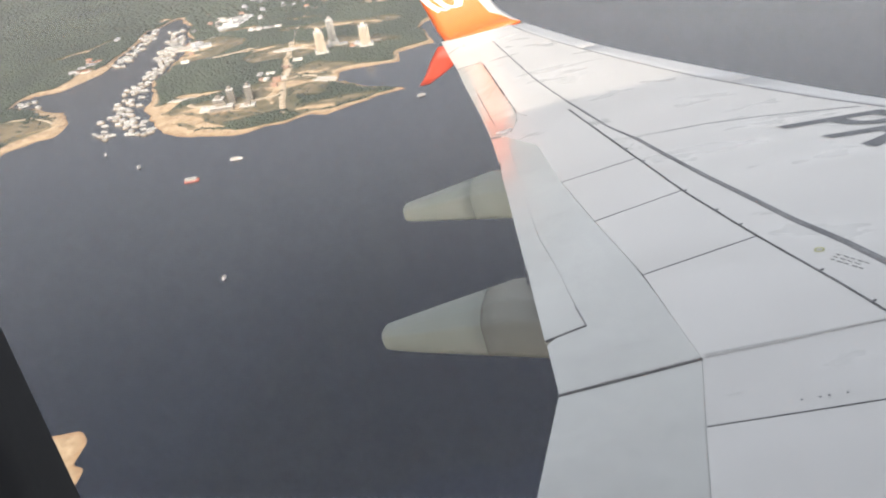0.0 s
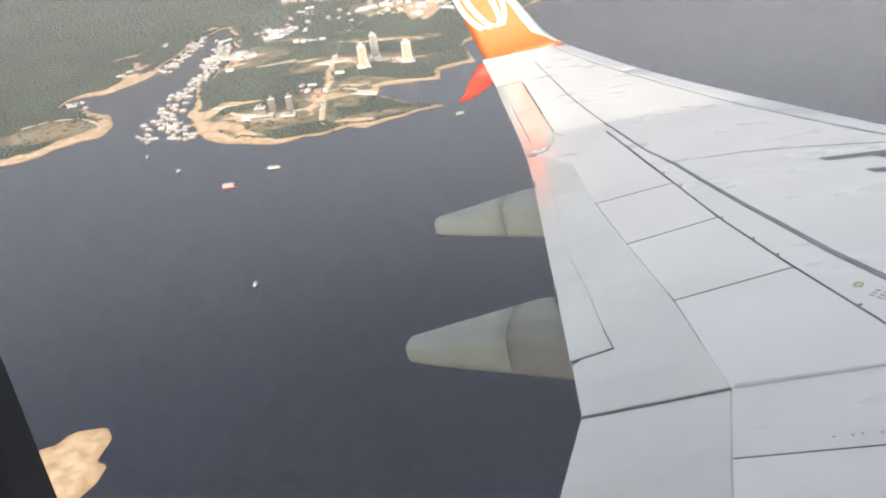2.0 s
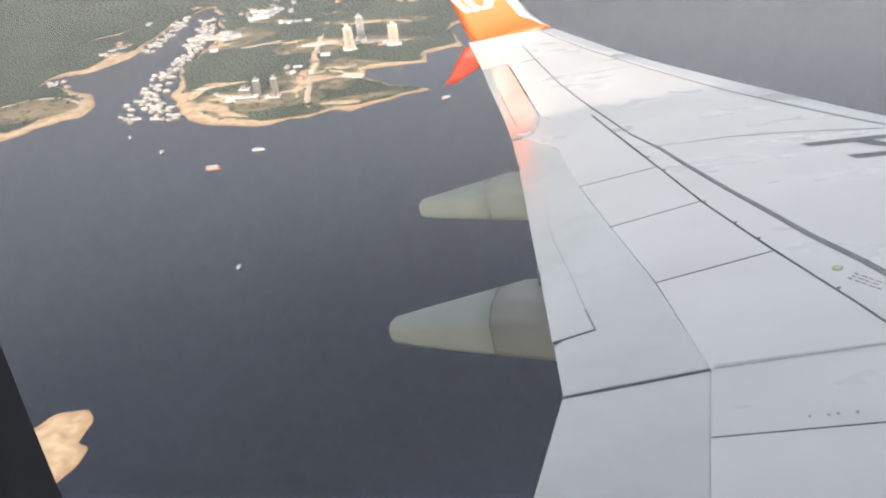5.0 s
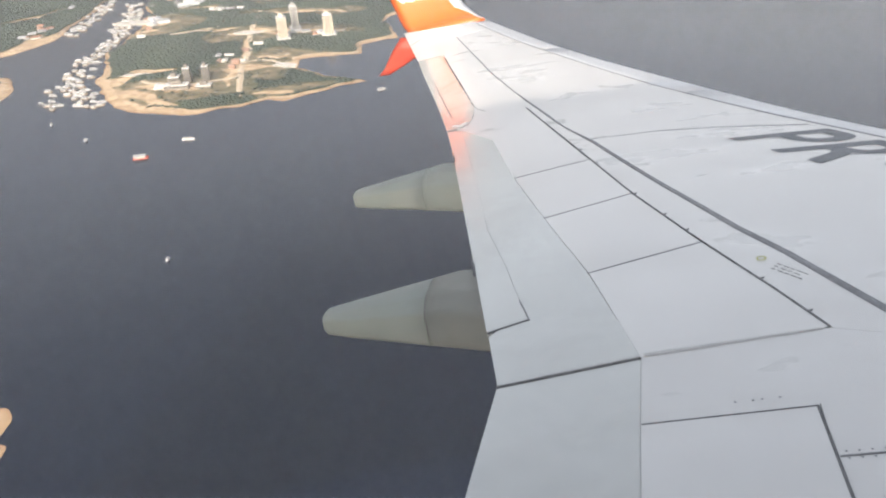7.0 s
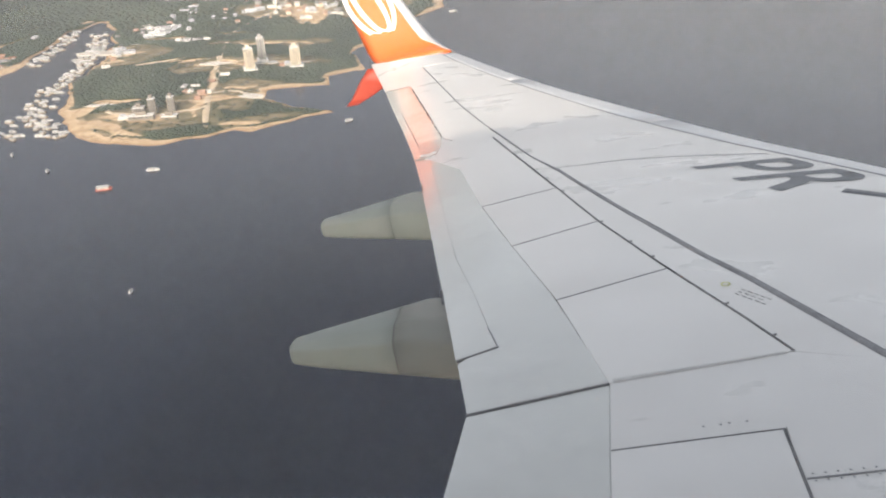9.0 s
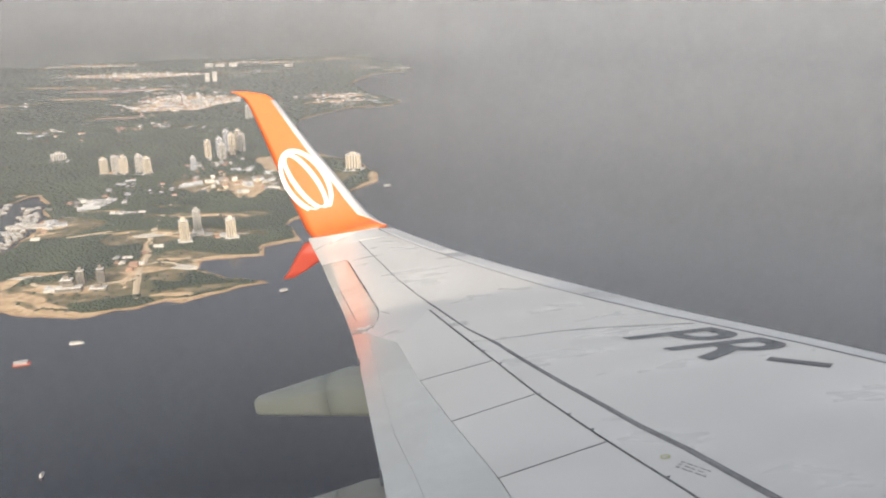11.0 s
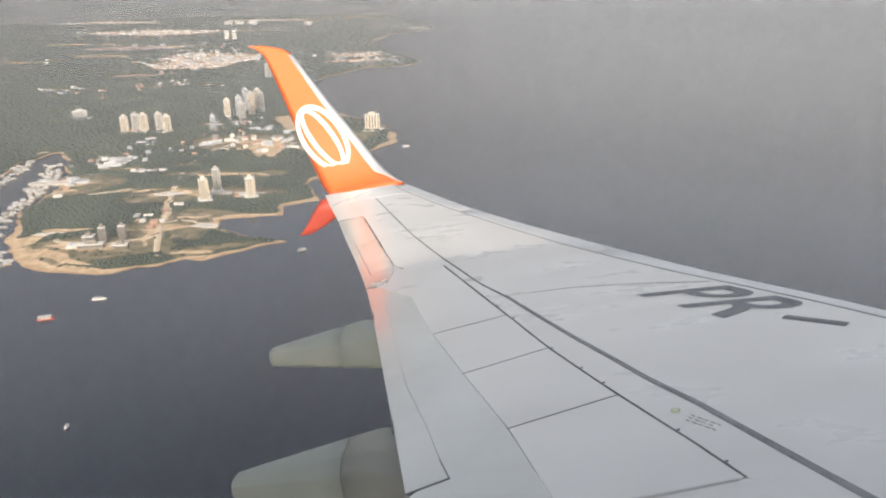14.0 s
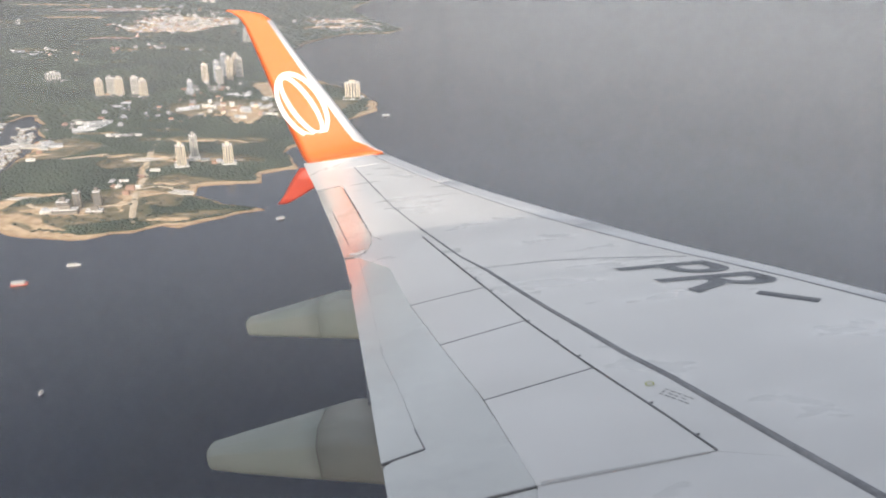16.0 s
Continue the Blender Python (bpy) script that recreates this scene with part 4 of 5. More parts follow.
# Added sheets close in: their tint stands for haze gathering over distance.
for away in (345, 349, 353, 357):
    arc("distance_haze_sheet", away, -6, 469, HAZE_SHEET, "see-through sheet tinted to stand for distance haze")
# ---- woods ----
def blob_template(seed):
    """A lumpy low crown of twenty faces."""
    bm = bmesh.new()
    bmesh.ops.create_icosphere(bm, subdivisions=1, radius=1)
    rng = random.Random(seed)
    for v in bm.verts:
        v.co *= rng.uniform(0.80, 1.12)
        v.co.z *= 0.20
    vs = np.array([v.co[:] for v in bm.verts])
    fs = np.array([[v.index for v in f.verts] for f in bm.faces])
    bm.free()
    return vs, fs


def woods(name, places, sizes, mat, label, seed, flat=1.0, lobes=2):
    """Crowns of several lobes each, as one joined sheet of wood."""
    rng = np.random.RandomState(seed)
    temps = [blob_template(seed * 10 + i) for i in range(5)]
    V, F, off = [], [], 0
    for (x, y, z), s in zip(places, sizes):
        for k in range(lobes):
            vs, fs = temps[rng.randint(5)]
            a = rng.rand() * 6.28
            r = s * (0.95 if k == 0 else rng.uniform(0.4, 0.7))
            o = rng.uniform(-0.75, 0.75, 2) * s * (k > 0)
            c, q = math.cos(a), math.sin(a)
            p = np.empty_like(vs)
            p[:, 0] = x + o[0] + r * (vs[:, 0] * c - vs[:, 1] * q)
            p[:, 1] = y + o[1] + r * (vs[:, 0] * q + vs[:, 1] * c)
            p[:, 2] = z + min(s, 7) * (0.6 if k == 0 else rng.uniform(0.56, 0.66)) + r * vs[:, 2] * flat * min(1, 9 / s)
            V.append(p)
            F.append(fs + off)
            off += len(vs)
    V, F = np.concatenate(V), np.concatenate(F)
    me = bpy.data.meshes.new(name)
    me.vertices.add(len(V))
    me.vertices.foreach_set("co", V.astype(np.float32).ravel())
    me.loops.add(F.size)
    me.loops.foreach_set("vertex_index", F.astype(np.int32).ravel())
    me.polygons.add(len(F))
    me.polygons.foreach_set("loop_start", np.arange(0, F.size, 3, dtype=np.int32))
    me.update(calc_edges=True)
    me.materials.append(mat)
    me.shade_smooth()
    return tagged(new(name, me), label, "trees", kind="stuff")


def leaf_material(name, dark, light):
    m = material(name, dark, 0.8, vary=0.3, scale=0.009, fine=0.25, second=light, spec=0.15)
    n, l = m.node_tree.nodes, m.node_tree.links
    g, hsv = n.new("ShaderNodeNewGeometry"), n.new("ShaderNodeHueSaturation")
    mr = n.new("ShaderNodeMapRange")
    mr.inputs["To Min"].default_value, mr.inputs["To Max"].default_value = 0.95, 1.05
    l.new(g.outputs["Random Per Island"], mr.inputs["Value"])
    l.new(mr.outputs[0], hsv.inputs["Value"])
    src = n["Principled BSDF"].inputs["Base Color"].links[0].from_socket
    l.new(src, hsv.inputs["Color"])
    l.new(hsv.outputs[0], n["Principled BSDF"].inputs["Base Color"])
    return m


LEAF = leaf_material("tropical_foliage", (0.037, 0.055, 0.036), (0.066, 0.084, 0.053))


def wood_places(x0, x1, y0, y1, step, seed, low=0.22):
    rng = np.random.RandomState(seed)
    gx, gy = np.meshgrid(np.arange(x0, x1, step), np.arange(y0, y1, step))
    gx = (gx + rng.uniform(-0.5, 0.5, gx.shape) * step).ravel()
    gy = (gy + rng.uniform(-0.5, 0.5, gy.shape) * step).ravel()
    d = inland(gx, gy)
    keep = (d > beach_width(gx, gy) * 0.9) & (cleared(gx, gy) < 0.15)
    keep &= value_noise(gx, gy, 75, 21) * 0.7 + rng.rand(len(gx)) * 0.5 > low
    keep &= (open_land(gx, gy) < 0.3) | (rng.rand(len(gx)) < 0.05)
    keep &= (gx > -0.75 * gy - 350)
    gx, gy = gx[keep], gy[keep]
    return np.stack([gx, gy, height(gx, gy)], 1), rng


near_wood, rng = wood_places(-1400, -100, 740, 1500, 4.0, 31, 0.18)
woods("near_woods", near_wood, rng.uniform(2.9, 3.9, len(near_wood)), LEAF, "dense green riverside trees and scrub", 3, 0.9)
mid_wood, rng = wood_places(-2200, -90, 1500, 2400, 9, 32)
woods("inland_woods", mid_wood, rng.uniform(6.2, 8.0, len(mid_wood)), LEAF, "dark green tropical woods beyond the shore", 4, 0.6)
far_wood, rng = wood_places(-3600, -60, 2400, 4700, 22, 33)
woods("distant_woods", far_wood, rng.uniform(15, 19, len(far_wood)), LEAF, "hazy green woods towards the horizon", 5, 0.35)
isle_wood, rng = wood_places(-500, -180, 215, 395, 4.0, 34, 0.36)
if len(isle_wood):
    woods("island_scrub", isle_wood, rng.uniform(1.4, 2.8, len(isle_wood)), LEAF, "low green scrub on the sandy islet", 6)

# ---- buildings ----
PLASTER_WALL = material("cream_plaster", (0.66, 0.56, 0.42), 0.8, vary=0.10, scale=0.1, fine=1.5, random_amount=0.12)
WALL_WHITE = material("white_wall", (0.50, 0.465, 0.405), 0.8, vary=0.10, scale=0.2, fine=2, random_amount=0.15)
WALL_GREY = material("grey_wall", (0.42, 0.43, 0.44), 0.8, vary=0.12, scale=0.2, fine=2, random_amount=0.15)
TILE = material("clay_tile_roof", (0.34, 0.17, 0.10), 0.85, vary=0.25, scale=0.3, fine=2, random_amount=0.3)
SHEET = material("pale_sheet_roof", (0.37, 0.37, 0.36), 0.6, vary=0.15, scale=0.3, fine=2, random_amount=0.45)
DARK_GLASS = material("window_glass", (0.05, 0.06, 0.07), 0.15, vary=0.3, scale=0.5, fine=3)
RAW = material("raw_concrete", (0.20, 0.172, 0.14), 0.9, vary=0.2, scale=0.2, fine=2)
SLAB = material("concrete_slab", (0.55, 0.53, 0.49), 0.85, vary=0.1, scale=0.3, fine=3)


def box_bm(bm, x0, x1, y0, y1, z0, z1):
    vs = [bm.verts.new((x, y, z)) for z in (z0, z1) for y in (y0, y1) for x in (x0, x1)]
    for f in ((0, 2, 3, 1), (4, 5, 7, 6), (0, 1, 5, 4), (1, 3, 7, 5), (3, 2, 6, 7), (2, 0, 4, 6)):
        bm.faces.new([vs[i] for i in f])


def boxes(name, rows, mat):
    bm = bmesh.new()
    for r in rows:
        box_bm(bm, *r)
    return bm_mesh(name, bm, mat)


def z_at(x, y):
    return float(height(np.array([float(x)]), np.array([float(y)]))[0])


TOWER_KINDS = {}


def tower_meshes(w, d, floors, bays, wall):
    """Meshes of one kind of tower: walls, a window band piece, balcony slab, parapet, roof house."""
    key = (w, d, floors, bays, wall.name)
    if key not in TOWER_KINDS:
        h = floors * 3.0
        ow = w / bays
        TOWER_KINDS[key] = dict(
            wall=boxes("wall", [(-w / 2, w / 2, -d / 2, d / 2, -3, h)] + [(-w / 2 + ow * k - 0.5, -w / 2 + ow * k + 0.5, -d / 2 - 0.7, -d / 2, 0, h) for k in range(bays + 1)], wall),
            window=boxes("window", [(-ow * 0.27, ow * 0.27, -0.06, 0.03, 0.35, 2.75)], DARK_GLASS),
            side=boxes("window", [(-0.06, 0.03, -d * 0.12, d * 0.12, 0.9, 2.3)], DARK_GLASS),
            balcony=boxes("balcony", [(-ow * 0.36, ow * 0.36, -1.2, 0, -0.1, 0.75)], wall),
            parapet=boxes("roof", [(-w / 2 - 0.3, w / 2 + 0.3, -d / 2 - 0.9, d / 2 + 0.3, h, h + 1.1)], SLAB),
            top=boxes("roof_house", [(-w * 0.22, w * 0.22, -d * 0.25, d * 0.25, h + 1.1, h + 6)], wall),
            foot=boxes("podium", [(-w * 0.8, w * 0.8, -d * 0.9, d * 0.8, -3, 4)], SLAB))
    return TOWER_KINDS[key]


def tower(x, y, w, d, floors, bays, wall, turn, label, podium=True, detail=True, name="apartment_tower", kind_word="tower", group="apartment towers"):
    t = tagged(new(name), label, kind_word, group=group)
    t.matrix_world = pose(x, y, max(z_at(x, y), 0.5), 0, 0, turn)
    k = tower_meshes(w, d, floors, bays, wall)
    body = part("wall", k["wall"], t)
    part("roof", k["parapet"], t)
    if detail:
        part("roof_house", k["top"], t)
    if podium:
        part("podium", k["foot"], t, "low concrete podium")
    if detail:
        ow = w / bays
        for f in range(1, floors):
            for b in range(bays):
                xx = -w / 2 + ow * (b + 0.5)
                part("window", k["window"], t).location = (xx, -d / 2, f * 3.0)
                if b in (0, bays - 1):
                    part("balcony", k["balcony"], t).location = (xx, -d / 2, f * 3.0)
            if f % 2:
                for sgn in (-1, 1):
                    o = part("window", k["side"], t)
                    o.location = (sgn * w / 2, 0, f * 3.0)
    return t


CREAM = "cream high-rise apartment tower lit by low sun"
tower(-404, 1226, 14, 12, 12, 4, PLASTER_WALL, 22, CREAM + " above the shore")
tower(-396, 1274, 11, 11, 13, 3, WALL_WHITE, 22, "white slender apartment tower beside its cream neighbour")
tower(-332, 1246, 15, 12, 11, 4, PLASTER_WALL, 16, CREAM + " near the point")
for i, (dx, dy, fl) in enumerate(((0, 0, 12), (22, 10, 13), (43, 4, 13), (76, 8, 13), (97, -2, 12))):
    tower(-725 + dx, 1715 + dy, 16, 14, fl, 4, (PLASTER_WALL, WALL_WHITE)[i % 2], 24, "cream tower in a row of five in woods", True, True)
tower(-530, 1730, 11, 12, 10, 3, WALL_GREY, 18, "grey slim apartment tower among low houses")
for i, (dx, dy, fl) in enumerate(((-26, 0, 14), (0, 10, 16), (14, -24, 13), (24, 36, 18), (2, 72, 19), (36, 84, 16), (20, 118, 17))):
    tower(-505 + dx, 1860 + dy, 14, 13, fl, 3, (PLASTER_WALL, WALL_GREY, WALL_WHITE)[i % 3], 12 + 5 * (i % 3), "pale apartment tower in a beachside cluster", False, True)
for dx, fl in ((0, 14), (34, 12)):
    tower(-565 + dx, 2480, 22, 14, fl, 4, WALL_WHITE, 10, "white apartment block by the far beach", False, True)
for dx, fl in ((0, 13), (32, 14)):
    tower(-960 + dx, 3480, 18, 15, fl, 3, WALL_WHITE, 14, "white pair tower in the hazy distance", False, False)
for dx, fl in ((0, 6), (60, 5), (130, 7), (420, 6)):
    tower(-1130 + dx, 4150 - 0.1 * dx, 40, 18, fl, 4, WALL_WHITE, 8, "low white block in the hazy distance", False, False)
tower(-890, 1860, 32, 14, 6, 6, WALL_WHITE, 20, "broad white slab block alone in woods")
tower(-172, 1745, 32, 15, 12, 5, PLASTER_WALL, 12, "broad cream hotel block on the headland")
tower(-496, 1040, 9, 8, 7, 2, RAW, 10, "unfinished brown-grey concrete tower on the sandy spit", False)
tower(-470, 1046, 9, 8, 7, 2, RAW, 10, "unfinished brown-grey concrete tower on the sandy spit", False)

for x, y, w, floors in ((-505, 1018, 34, 2), (-466, 1022, 22, 1), (-520, 1046, 16, 2)):
    tower(x, y, w, 11, floors, 6, RAW, 8, "low unfinished concrete building beside two raw towers", False, True, "unfinished_building", "building", "")


def house_kind(name, w, d, h, wall, roof, hip):
    """A small house: walls, pitched roof, door and windows."""
    t = tagged(new(name), "small house with a pitched roof among trees", "house", group="houses of the settlement")
    part("wall", boxes("wall", [(-w / 2, w / 2, -d / 2, d / 2, -2, h)], wall), t)
    bm = bmesh.new()
    o = 0.6
    a = [bm.verts.new(p) for p in ((-w / 2 - o, -d / 2 - o, h), (w / 2 + o, -d / 2 - o, h), (w / 2 + o, d / 2 + o, h), (-w / 2 - o, d / 2 + o, h))]
    b = [bm.verts.new(p) for p in ((-w / 2 + hip, 0, h + d * 0.26), (w / 2 - hip, 0, h + d * 0.26))]
    for f in ((a[0], a[1], b[1], b[0]), (a[2], a[3], b[0], b[1]), (a[1], a[2], b[1]), (a[3], a[0], b[0]), (a[3], a[2], a[1], a[0])):
        bm.faces.new(f)
    part("roof", bm_mesh("roof", bm, roof), t)
    part("door", boxes("door", [(-0.5, 0.5, -d / 2 - 0.05, -d / 2 + 0.02, 0, 2.1)], DARK_GLASS), t)
    for s in (-1, 1):
        part("window", boxes("window", [(s * w * 0.3 - 0.7, s * w * 0.3 + 0.7, -d / 2 - 0.05, -d / 2 + 0.02, 0.9, 2.1)], DARK_GLASS), t)
    return t


rng = random.Random(12)
KINDS = [(house_kind("house", 12, 8, 3.2, WALL_WHITE, TILE, 2.0), "white house with a clay tile roof"), (house_kind("house", 14, 9, 3.4, WALL_WHITE, SHEET, 0.0), "white house with a pale sheet roof"),
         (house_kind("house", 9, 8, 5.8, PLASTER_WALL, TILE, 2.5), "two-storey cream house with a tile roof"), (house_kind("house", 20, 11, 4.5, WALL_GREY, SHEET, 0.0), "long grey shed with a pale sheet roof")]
used = set()


def put_house(kind, x, y, turn):
    base, label = KINDS[kind]
    m = pose(x, y, max(0.4, z_at(x, y)), 0, 0, turn)
    if kind in used:
        ob = copy_thing(base, m)
    else:
        ob = base
        ob.matrix_basis = m
        used.add(kind)
    ob["label"] = label
    return ob


# settlements: centre, half length, half width, houses, odds of each kind
for cx, cy, a, b, count, odds in ((-900, 2780, 150, 190, 90, (3, 3, 2, 1)), (-1200, 3250, 250, 120, 44, (2, 3, 1, 2)), (-430, 1620, 100, 60, 16, (1, 4, 1, 2)), (-270, 2850, 110, 90, 40, (2, 3, 2, 1)), (-430, 1720, 70, 60, 6, (1, 3, 1, 2)), (-720, 1350, 70, 35, 11, (1, 3, 0, 2)),
                                  (-370, 1258, 60, 12, 8, (2, 2, 1, 1)), (-640, 1600, 170, 150, 14, (1, 3, 1, 2)), (-205, 1650, 40, 30, 8, (1, 3, 1, 1)), (-880, 1290, 28, 50, 10, (2, 2, 1, 1)), (-1000, 2250, 200, 150, 12, (1, 2, 1, 2)), (-800, 3900, 240, 90, 26, (1, 2, 1, 3)), (-530, 1015, 30, 7, 2, (0, 1, 0, 0))):
    got = 0
    for _ in range(count * 6):
        if got == count:
            break
        x, y = cx + rng.gauss(0, 0.5) * a, cy + rng.gauss(0, 0.5) * b
        if inland(np.array([x]), np.array([y]))[0] < 14:
            continue
        put_house(rng.choices(range(4), odds)[0], x, y, rng.choice((0, 0, 90)) + rng.uniform(-14, 14) + 15)
        got += 1


def settlement(name, towns, label, seed):
    """Gabled roofs too far off and too many to tell apart, one joined sheet of buildings."""
    rng = np.random.RandomState(seed)
    V, F, off = [], [], 0
    for cx, cy, a, b, turn, count in towns:
        c, s = math.cos(radians(turn)), math.sin(radians(turn))
        u, v = rng.normal(0, 0.5, count) * a, rng.normal(0, 0.5, count) * b
        u, v = np.round(u / 9) * 9 + rng.uniform(-2, 2, count), np.round(v / 26) * 26 + rng.uniform(-3, 3, count)
        x, y = cx + u * c - v * s, cy + u * s + v * c
        ok = inland(x, y) > 16
        for px, py, pz in zip(x[ok], y[ok], height(x[ok], y[ok])):
            w, d, h = rng.uniform(4, 8), rng.uniform(3, 5), rng.uniform(3, 6)
            e, f = (c, s) if rng.rand() < 0.7 else (-s, c)
            pts = [(-w, -d, -3), (w, -d, -3), (w, d, -3), (-w, d, -3), (-w, -d, h), (w, -d, h), (w, d, h), (-w, d, h), (-w, 0, h + 0.5 * d), (w, 0, h + 0.5 * d)]
            V += [(px + p * e - q * f, py + p * f + q * e, pz + r) for p, q, r in pts]
            F += [tuple(off + i for i in g) for g in ((0, 1, 5, 4), (2, 3, 7, 6), (1, 2, 6, 9, 5), (3, 0, 4, 8, 7), (4, 5, 9, 8), (6, 7, 8, 9))]
            off += 10
    return tagged(new(name, mesh_of(name, V, F, TOWN, False)), label, "houses", kind="stuff")


TOWN = material("mixed_town_roofs", (0.40, 0.36, 0.31), 0.8, vary=0.1, scale=0.1, fine=1)
tn, tl = TOWN.node_tree.nodes, TOWN.node_tree.links
isle, pick = tn.new("ShaderNodeNewGeometry"), tn.new("ShaderNodeValToRGB")
tl.new(isle.outputs["Random Per Island"], pick.inputs[0])
pick.color_ramp.interpolation = "CONSTANT"
pick.color_ramp.elements[0].color, pick.color_ramp.elements[1].position, pick.color_ramp.elements[1].color = (0.55, 0.52, 0.46, 1), 0.4, (0.33, 0.20, 0.14, 1)
for at, shade in ((0.6, (0.38, 0.37, 0.35, 1)), (0.8, (0.24, 0.22, 0.20, 1))):
    pick.color_ramp.elements.new(at).color = shade
tl.new(pick.outputs[0], tn["Principled BSDF"].inputs["Base Color"])
settlement("distant_town", [(-860, 2900, 250, 210, -25, 330), (-1400, 3850, 420, 260, 0, 200), (-1565, 2821, 150, 60, 0, 36), (-340, 3000, 150, 120, 30, 70), (-1130, 2270, 70, 24, 0, 12), (-800, 2300, 110, 30, 0, 22), (-2300, 4550, 420, 200, 0, 90), (-1900, 4350, 380, 110, 0, 90), (-900, 4450, 300, 90, 0, 60), (-330, 4050, 150, 120, 20, 40), (-130, 4020, 60, 50, 0, 14)], "distant town of small pale and clay roofs", 41)
settlement("shore_town", [(-440, 1650, 130, 90, 15, 24), (-350, 1560, 60, 26, 10, 12), (-660, 1490, 70, 22, 12, 14), (-560, 1400, 60, 30, 0, 6), (-740, 1250, 70, 30, 20, 16), (-490, 1790, 60, 60, 0, 24), (-460, 1120, 26, 60, 4, 9)], "low town roofs between trees near the shore", 42)

# ---- tracks and paved lots ----
TRACK = material("pale_dirt_track", (0.52, 0.42, 0.30), 0.95, vary=0.15, scale=0.05, fine=0.6, spec=0.1)
LOT = material("pale_concrete_lot", (0.52, 0.48, 0.42), 0.9, vary=0.12, scale=0.06, fine=0.6, spec=0.1)


def track(line, width, label):
    """A dirt road laid over the ground, with low shoulders."""
    n = 60
    verts, faces = [], []
    for i in range(n + 1):
        a, b, q = along(line, max(0, i / n - 0.01)), along(line, min(1, i / n + 0.01)), along(line, i / n)
        side = Vector((-(b - a).y, (b - a).x)).normalized()
        w = width * (0.8 + 0.4 * noise.noise(Vector((q.x * 0.03, q.y * 0.03, 0)))) / 2
        for s, dz in ((-1.25, -0.6), (-1, 0.35), (1, 0.35), (1.25, -0.6)):
            e = q + side * w * s
            verts.append((e.x, e.y, max(0.3, z_at(e.x, e.y)) + dz))
    for i in range(n):
        for k in range(3):
            faces.append((4 * i + k, 4 * i + k + 1, 4 * i + k + 5, 4 * i + k + 4))
    return tagged(new("road", mesh_of("road", verts, faces, TRACK)), label, "road", kind="structure")


track([(-402, 985), (-416, 1030), (-436, 1100), (-448, 1180), (-468, 1250), (-485, 1330)], 10, "pale dirt road across the spit")
track([(-600, 1075), (-560, 1040), (-490, 1030), (-424, 1060)], 7, "pale dirt track past small buildings")
track([(-438, 1118), (-418, 1132), (-395, 1130), (-372, 1112)], 6, "pale dirt track to a bare lot")
track([(-470, 1255), (-430, 1275), (-380, 1268), (-310, 1272)], 7, "pale road below the towers")
track([(-485, 1330), (-500, 1450), (-480, 1560), (-440, 1640), (-470, 1760), (-500, 1850)], 8, "pale road through the settlement")
track([(-640, 1260), (-560, 1290), (-485, 1330)], 7, "pale dirt track beside woods")
track([(-925, 1020), (-895, 1052), (-840, 1060), (-790, 1030)], 7, "pale dirt track along the field")
track([(-1500, 2350), (-1100, 2420), (-800, 2380), (-560, 2420)], 12, "pale road in the distance")


def lot(x, y, a, b, turn, seed, label, mat=LOT):
    r = random.Random(seed)
    ring = []
    for i in range(18):
        w = 2 * math.pi * i / 18
        k = r.uniform(0.7, 1.15)
        u, v = a * k * math.cos(w), b * k * math.sin(w)
        c, s = math.cos(radians(turn)), math.sin(radians(turn))
        ring.append((x + u * c - v * s, y + u * s + v * c))
    top = max(z_at(*q) for q in ring) + 0.4
    verts = [(*q, top) for q in ring] + [(*q, top - 3) for q in ring]
    faces = [tuple(range(18))] + [(i, i + 18, (i + 1) % 18 + 18, (i + 1) % 18) for i in range(18)]
    return tagged(new("paved_lot", mesh_of("paved_lot", verts, faces, mat, False)), label, "lot", kind="structure")


lot(-372, 1110, 20, 11, -10, 1, "bare pale concrete lot among trees")
lot(-478, 1266, 26, 9, 8, 2, "bare levelled plot by the road")
lot(-590, 1075, 26, 6, 4, 3, "bare sandy lot on the spit")
lot(-720, 1345, 40, 14, 10, 4, "bare levelled yard at the creek head")
lot(-665, 1400, 30, 9, 10, 5, "bare levelled yard at the creek head")
BARE = material("bare_brown_field", (0.21, 0.165, 0.10), 0.95, vary=0.12, scale=0.02, fine=0.4, spec=0.1)
lot(-850, 1003, 58, 34, 22, 7, "bare brown field ringed by a track", BARE)
EARTH = material("bare_pink_earth", (0.33, 0.23, 0.19), 0.95, vary=0.15, scale=0.02, fine=0.3, spec=0.1)
lot(-1280, 3230, 170, 55, 3, 11, "bare pinkish earth cleared from distant woods", EARTH)
lot(-985, 2525, 95, 26, 4, 12, "bare pinkish earth cleared from distant woods", EARTH)
lot(-2250, 4700, 240, 80, 0, 13, "bare pinkish earth cleared from distant woods", EARTH)
for k in range(4):
    put_house(3, -660 + 4 * k, 1440 + 17 * k, 12)
    put_house(3, -639 + 4 * k, 1444 + 17 * k, 12)

# ---- boats ----
HULL_WHITE = material("boat_hull_white", (0.50, 0.49, 0.47), 0.5, vary=0.1, scale=0.5, fine=4, random_amount=0.45)
HULL_RED = material("barge_hull_red", (0.40, 0.08, 0.05), 0.6, vary=0.2, scale=0.4, fine=3)
DECK = material("deck_boards", (0.32, 0.24, 0.16), 0.8, vary=0.2, scale=0.5, fine=5, random_amount=0.2)


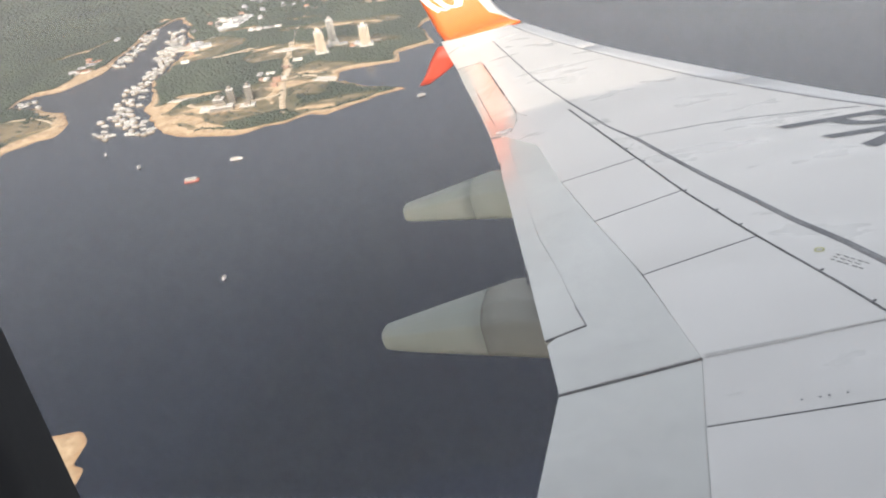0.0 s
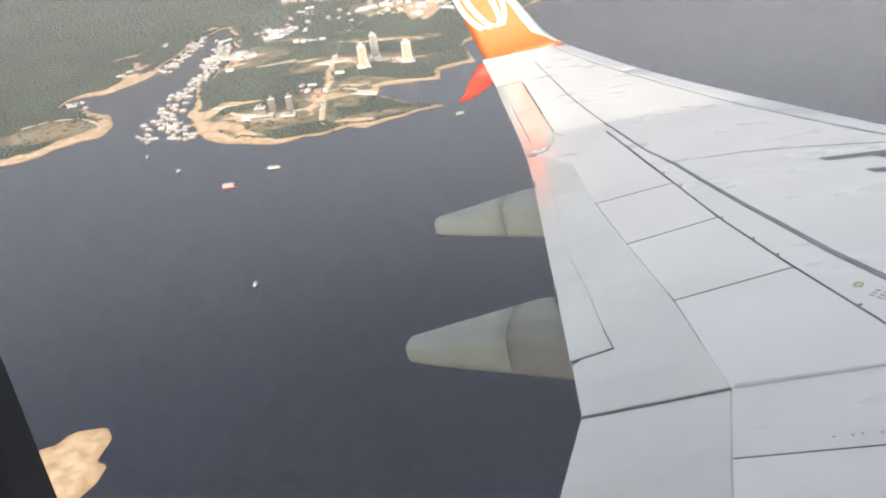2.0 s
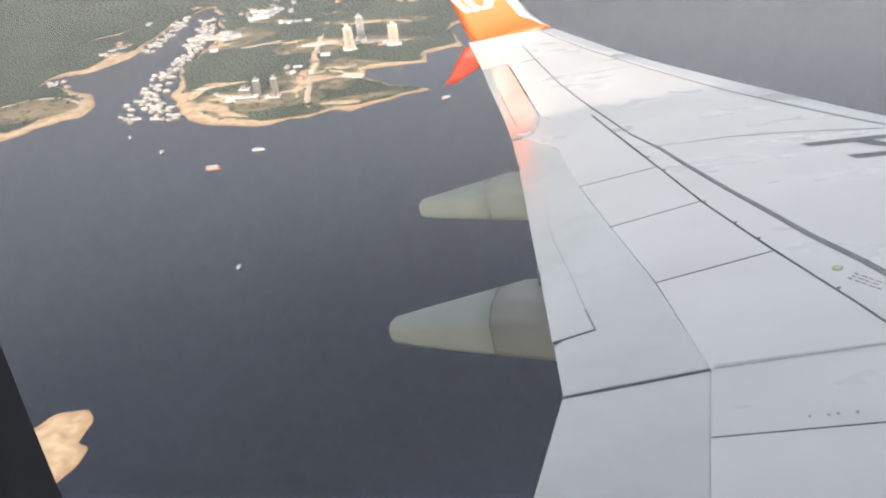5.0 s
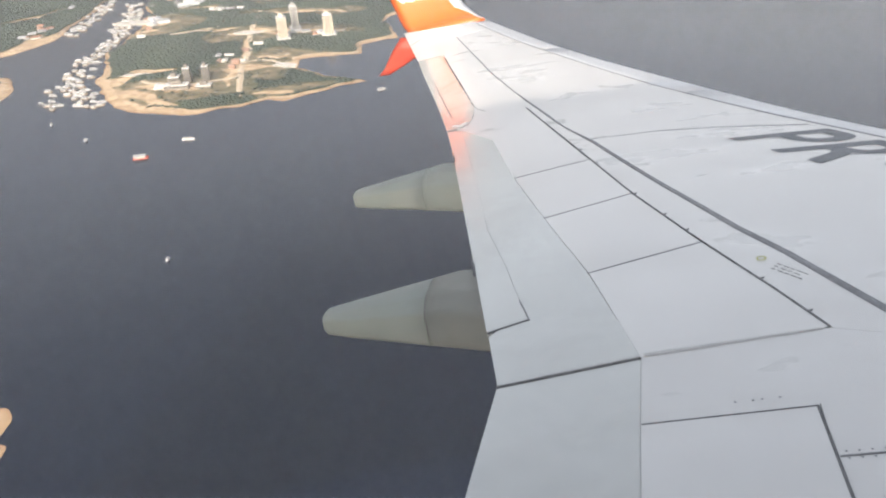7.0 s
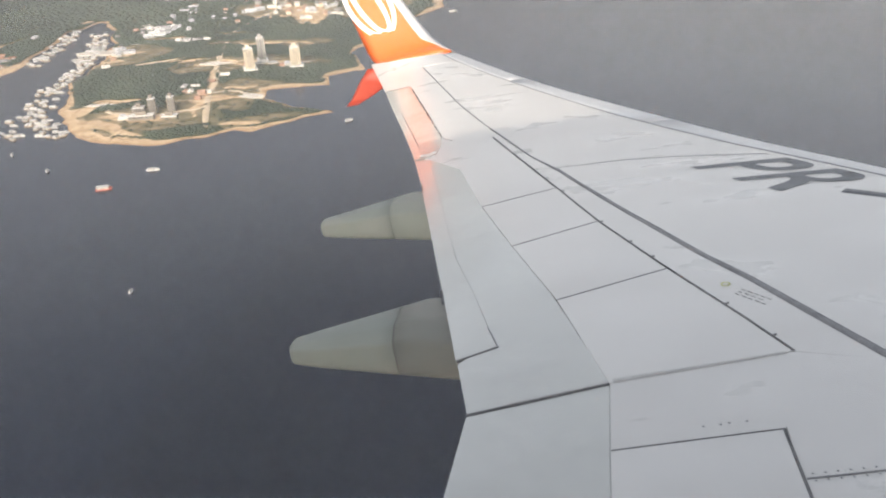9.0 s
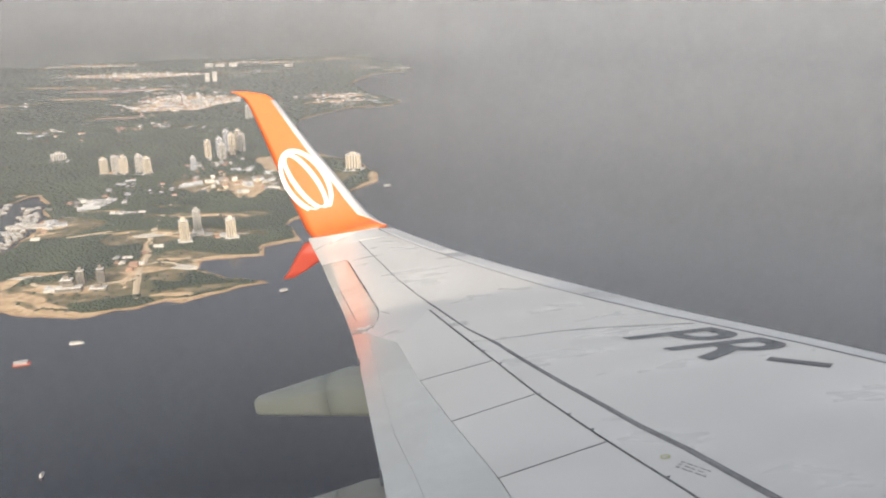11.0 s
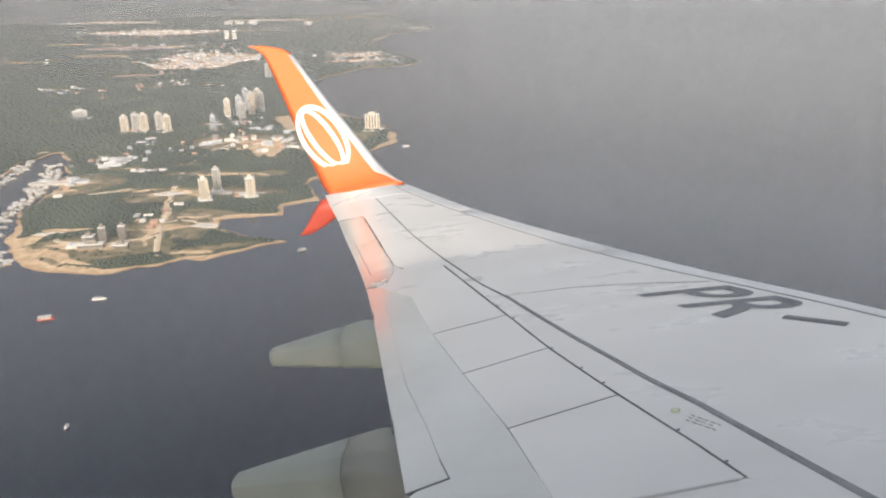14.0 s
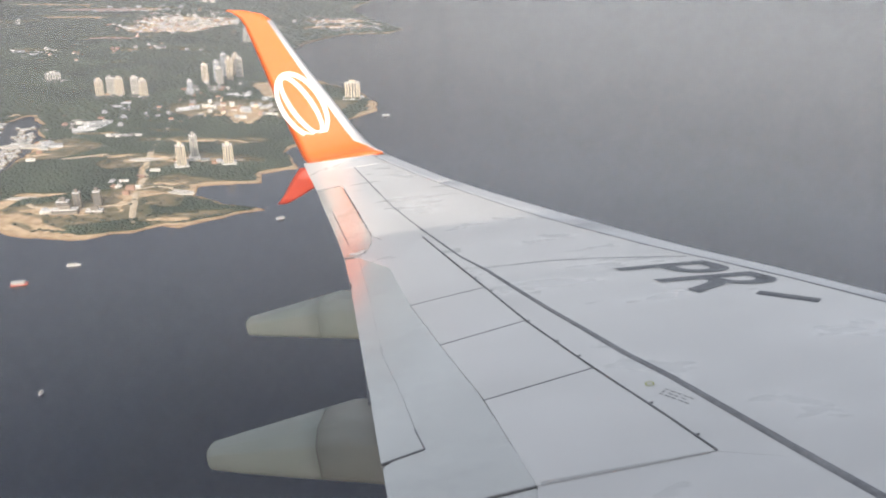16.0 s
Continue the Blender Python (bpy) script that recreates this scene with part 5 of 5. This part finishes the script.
def hull_mesh(length, beam, depth, mat):
    rings = []
    for u, wd, rise in ((0.0, 0.80, 0.0), (0.15, 0.95, 0), (0.5, 1.0, 0), (0.8, 0.75, 0.1), (0.95, 0.3, 0.3), (1.0, 0.04, 0.4)):
        x, b = (u - 0.5) * length, beam / 2 * wd
        rings.append([(x, -b, depth * (1 + rise)), (x, -b * 0.7, -0.3), (x, b * 0.7, -0.3), (x, b, depth * (1 + rise))])
    return loft("hull", rings, mat, smooth=False)


def boat_kind(length, beam, roof, floating):
    t = new("floating_house" if floating else "river_boat")
    if floating:
        part("raft", boxes("raft", [(-length / 2, length / 2, -beam / 2, beam / 2, -0.4, 0.6)], DECK), t, "weathered timber raft")
    else:
        part("hull", hull_mesh(length, beam, 1.3, HULL_WHITE), t)
    part("cabin", boxes("cabin", [(-length * 0.38, length * 0.25, -beam * 0.36, beam * 0.36, 0.6, 2.9)], WALL_WHITE), t)
    part("roof", boxes("roof", [(-length * 0.42, length * 0.30, -beam * 0.44, beam * 0.44, 2.9, 3.15)], roof), t)
    for k in range(3):
        part("window", boxes("window", [(-length * 0.3 + k * length * 0.18, -length * 0.3 + k * length * 0.18 + length * 0.09, -beam * 0.36 - 0.05, -beam * 0.36 + 0.02, 1.3, 2.3)], DARK_GLASS), t)
    tagged(t, "small white-roofed floating house on a raft" if floating else "white river boat with a long cabin", "floating house" if floating else "boat", group="craft moored in the creek")
    return t


CRAFT = [boat_kind(12, 3.6, SHEET, False), boat_kind(16, 4.4, HULL_WHITE, False), boat_kind(9, 6, SHEET, True), boat_kind(12, 7, HULL_WHITE, True), boat_kind(6, 1.9, SHEET, False)]
first = set()


def put_craft(kind, x, y, turn):
    m = pose(x, y, 0.0, 0, 0, turn)
    if kind in first:
        return copy_thing(CRAFT[kind], m)
    first.add(kind)
    CRAFT[kind].matrix_basis = m
    return CRAFT[kind]


placed = []


def moor(line, count, spread, turn, seed):
    r = random.Random(seed)
    for i in range(count * 4):
        if count == 0:
            break
        q = along(line, r.random())
        x, y = q.x + r.gauss(0, spread), q.y + r.gauss(0, spread)
        if inland(np.array([x]), np.array([y]))[0] > -3 or any((x - a) ** 2 + (y - b) ** 2 < 85 for a, b in placed):
            continue
        placed.append((x, y))
        put_craft(r.choices(range(4), (3, 2, 4, 4))[0], x, y, turn + r.uniform(-25, 25))
        count -= 1


moor([(-600, 958), (-668, 1022), (-694, 1090), (-710, 1170), (-712, 1260), (-728, 1360), (-775, 1470)], 96, 8, 10, 1)
moor([(-812, 1275), (-815, 1400), (-832, 1490)], 30, 7, 20, 2)
moor([(-905, 1128), (-860, 1085), (-815, 1050)], 12, 8, 0, 3)
moor([(-640, 958), (-700, 1030)], 8, 14, 0, 4)
for x, y, k, turn in ((-425, 852, 1, 10), (-205, 1010, 0, 30), (-342, 584, 4, 80), (-634, 900, 4, 100), (-88, 1600, 1, 20), (-560, 850, 4, 70)):
    if inland(np.array([float(x)]), np.array([float(y)]))[0] < -4:
        put_craft(k, x, y, turn)

barge = tagged(new("river_barge"), "red and white flat barge on open water", "barge")
barge.matrix_world = pose(-465, 800, 0, 0, 0, 18)
part("hull", boxes("hull", [(-9, 9, -3.6, 3.6, -0.6, 1.2)], HULL_RED), barge, "red barge hull")
part("deckhouse", boxes("deckhouse", [(-7, 5.5, -2.7, 2.7, 1.2, 3.8)], WALL_WHITE), barge)
part("roof", boxes("roof", [(-8, 6.5, -3.3, 3.3, 3.8, 4.1)], HULL_WHITE), barge, "white flat roof")
for k in range(4):
    part("window", boxes("window", [(-6 + 3 * k, -4.6 + 3 * k, -2.76, -2.68, 1.9, 3.0)], DARK_GLASS), barge)
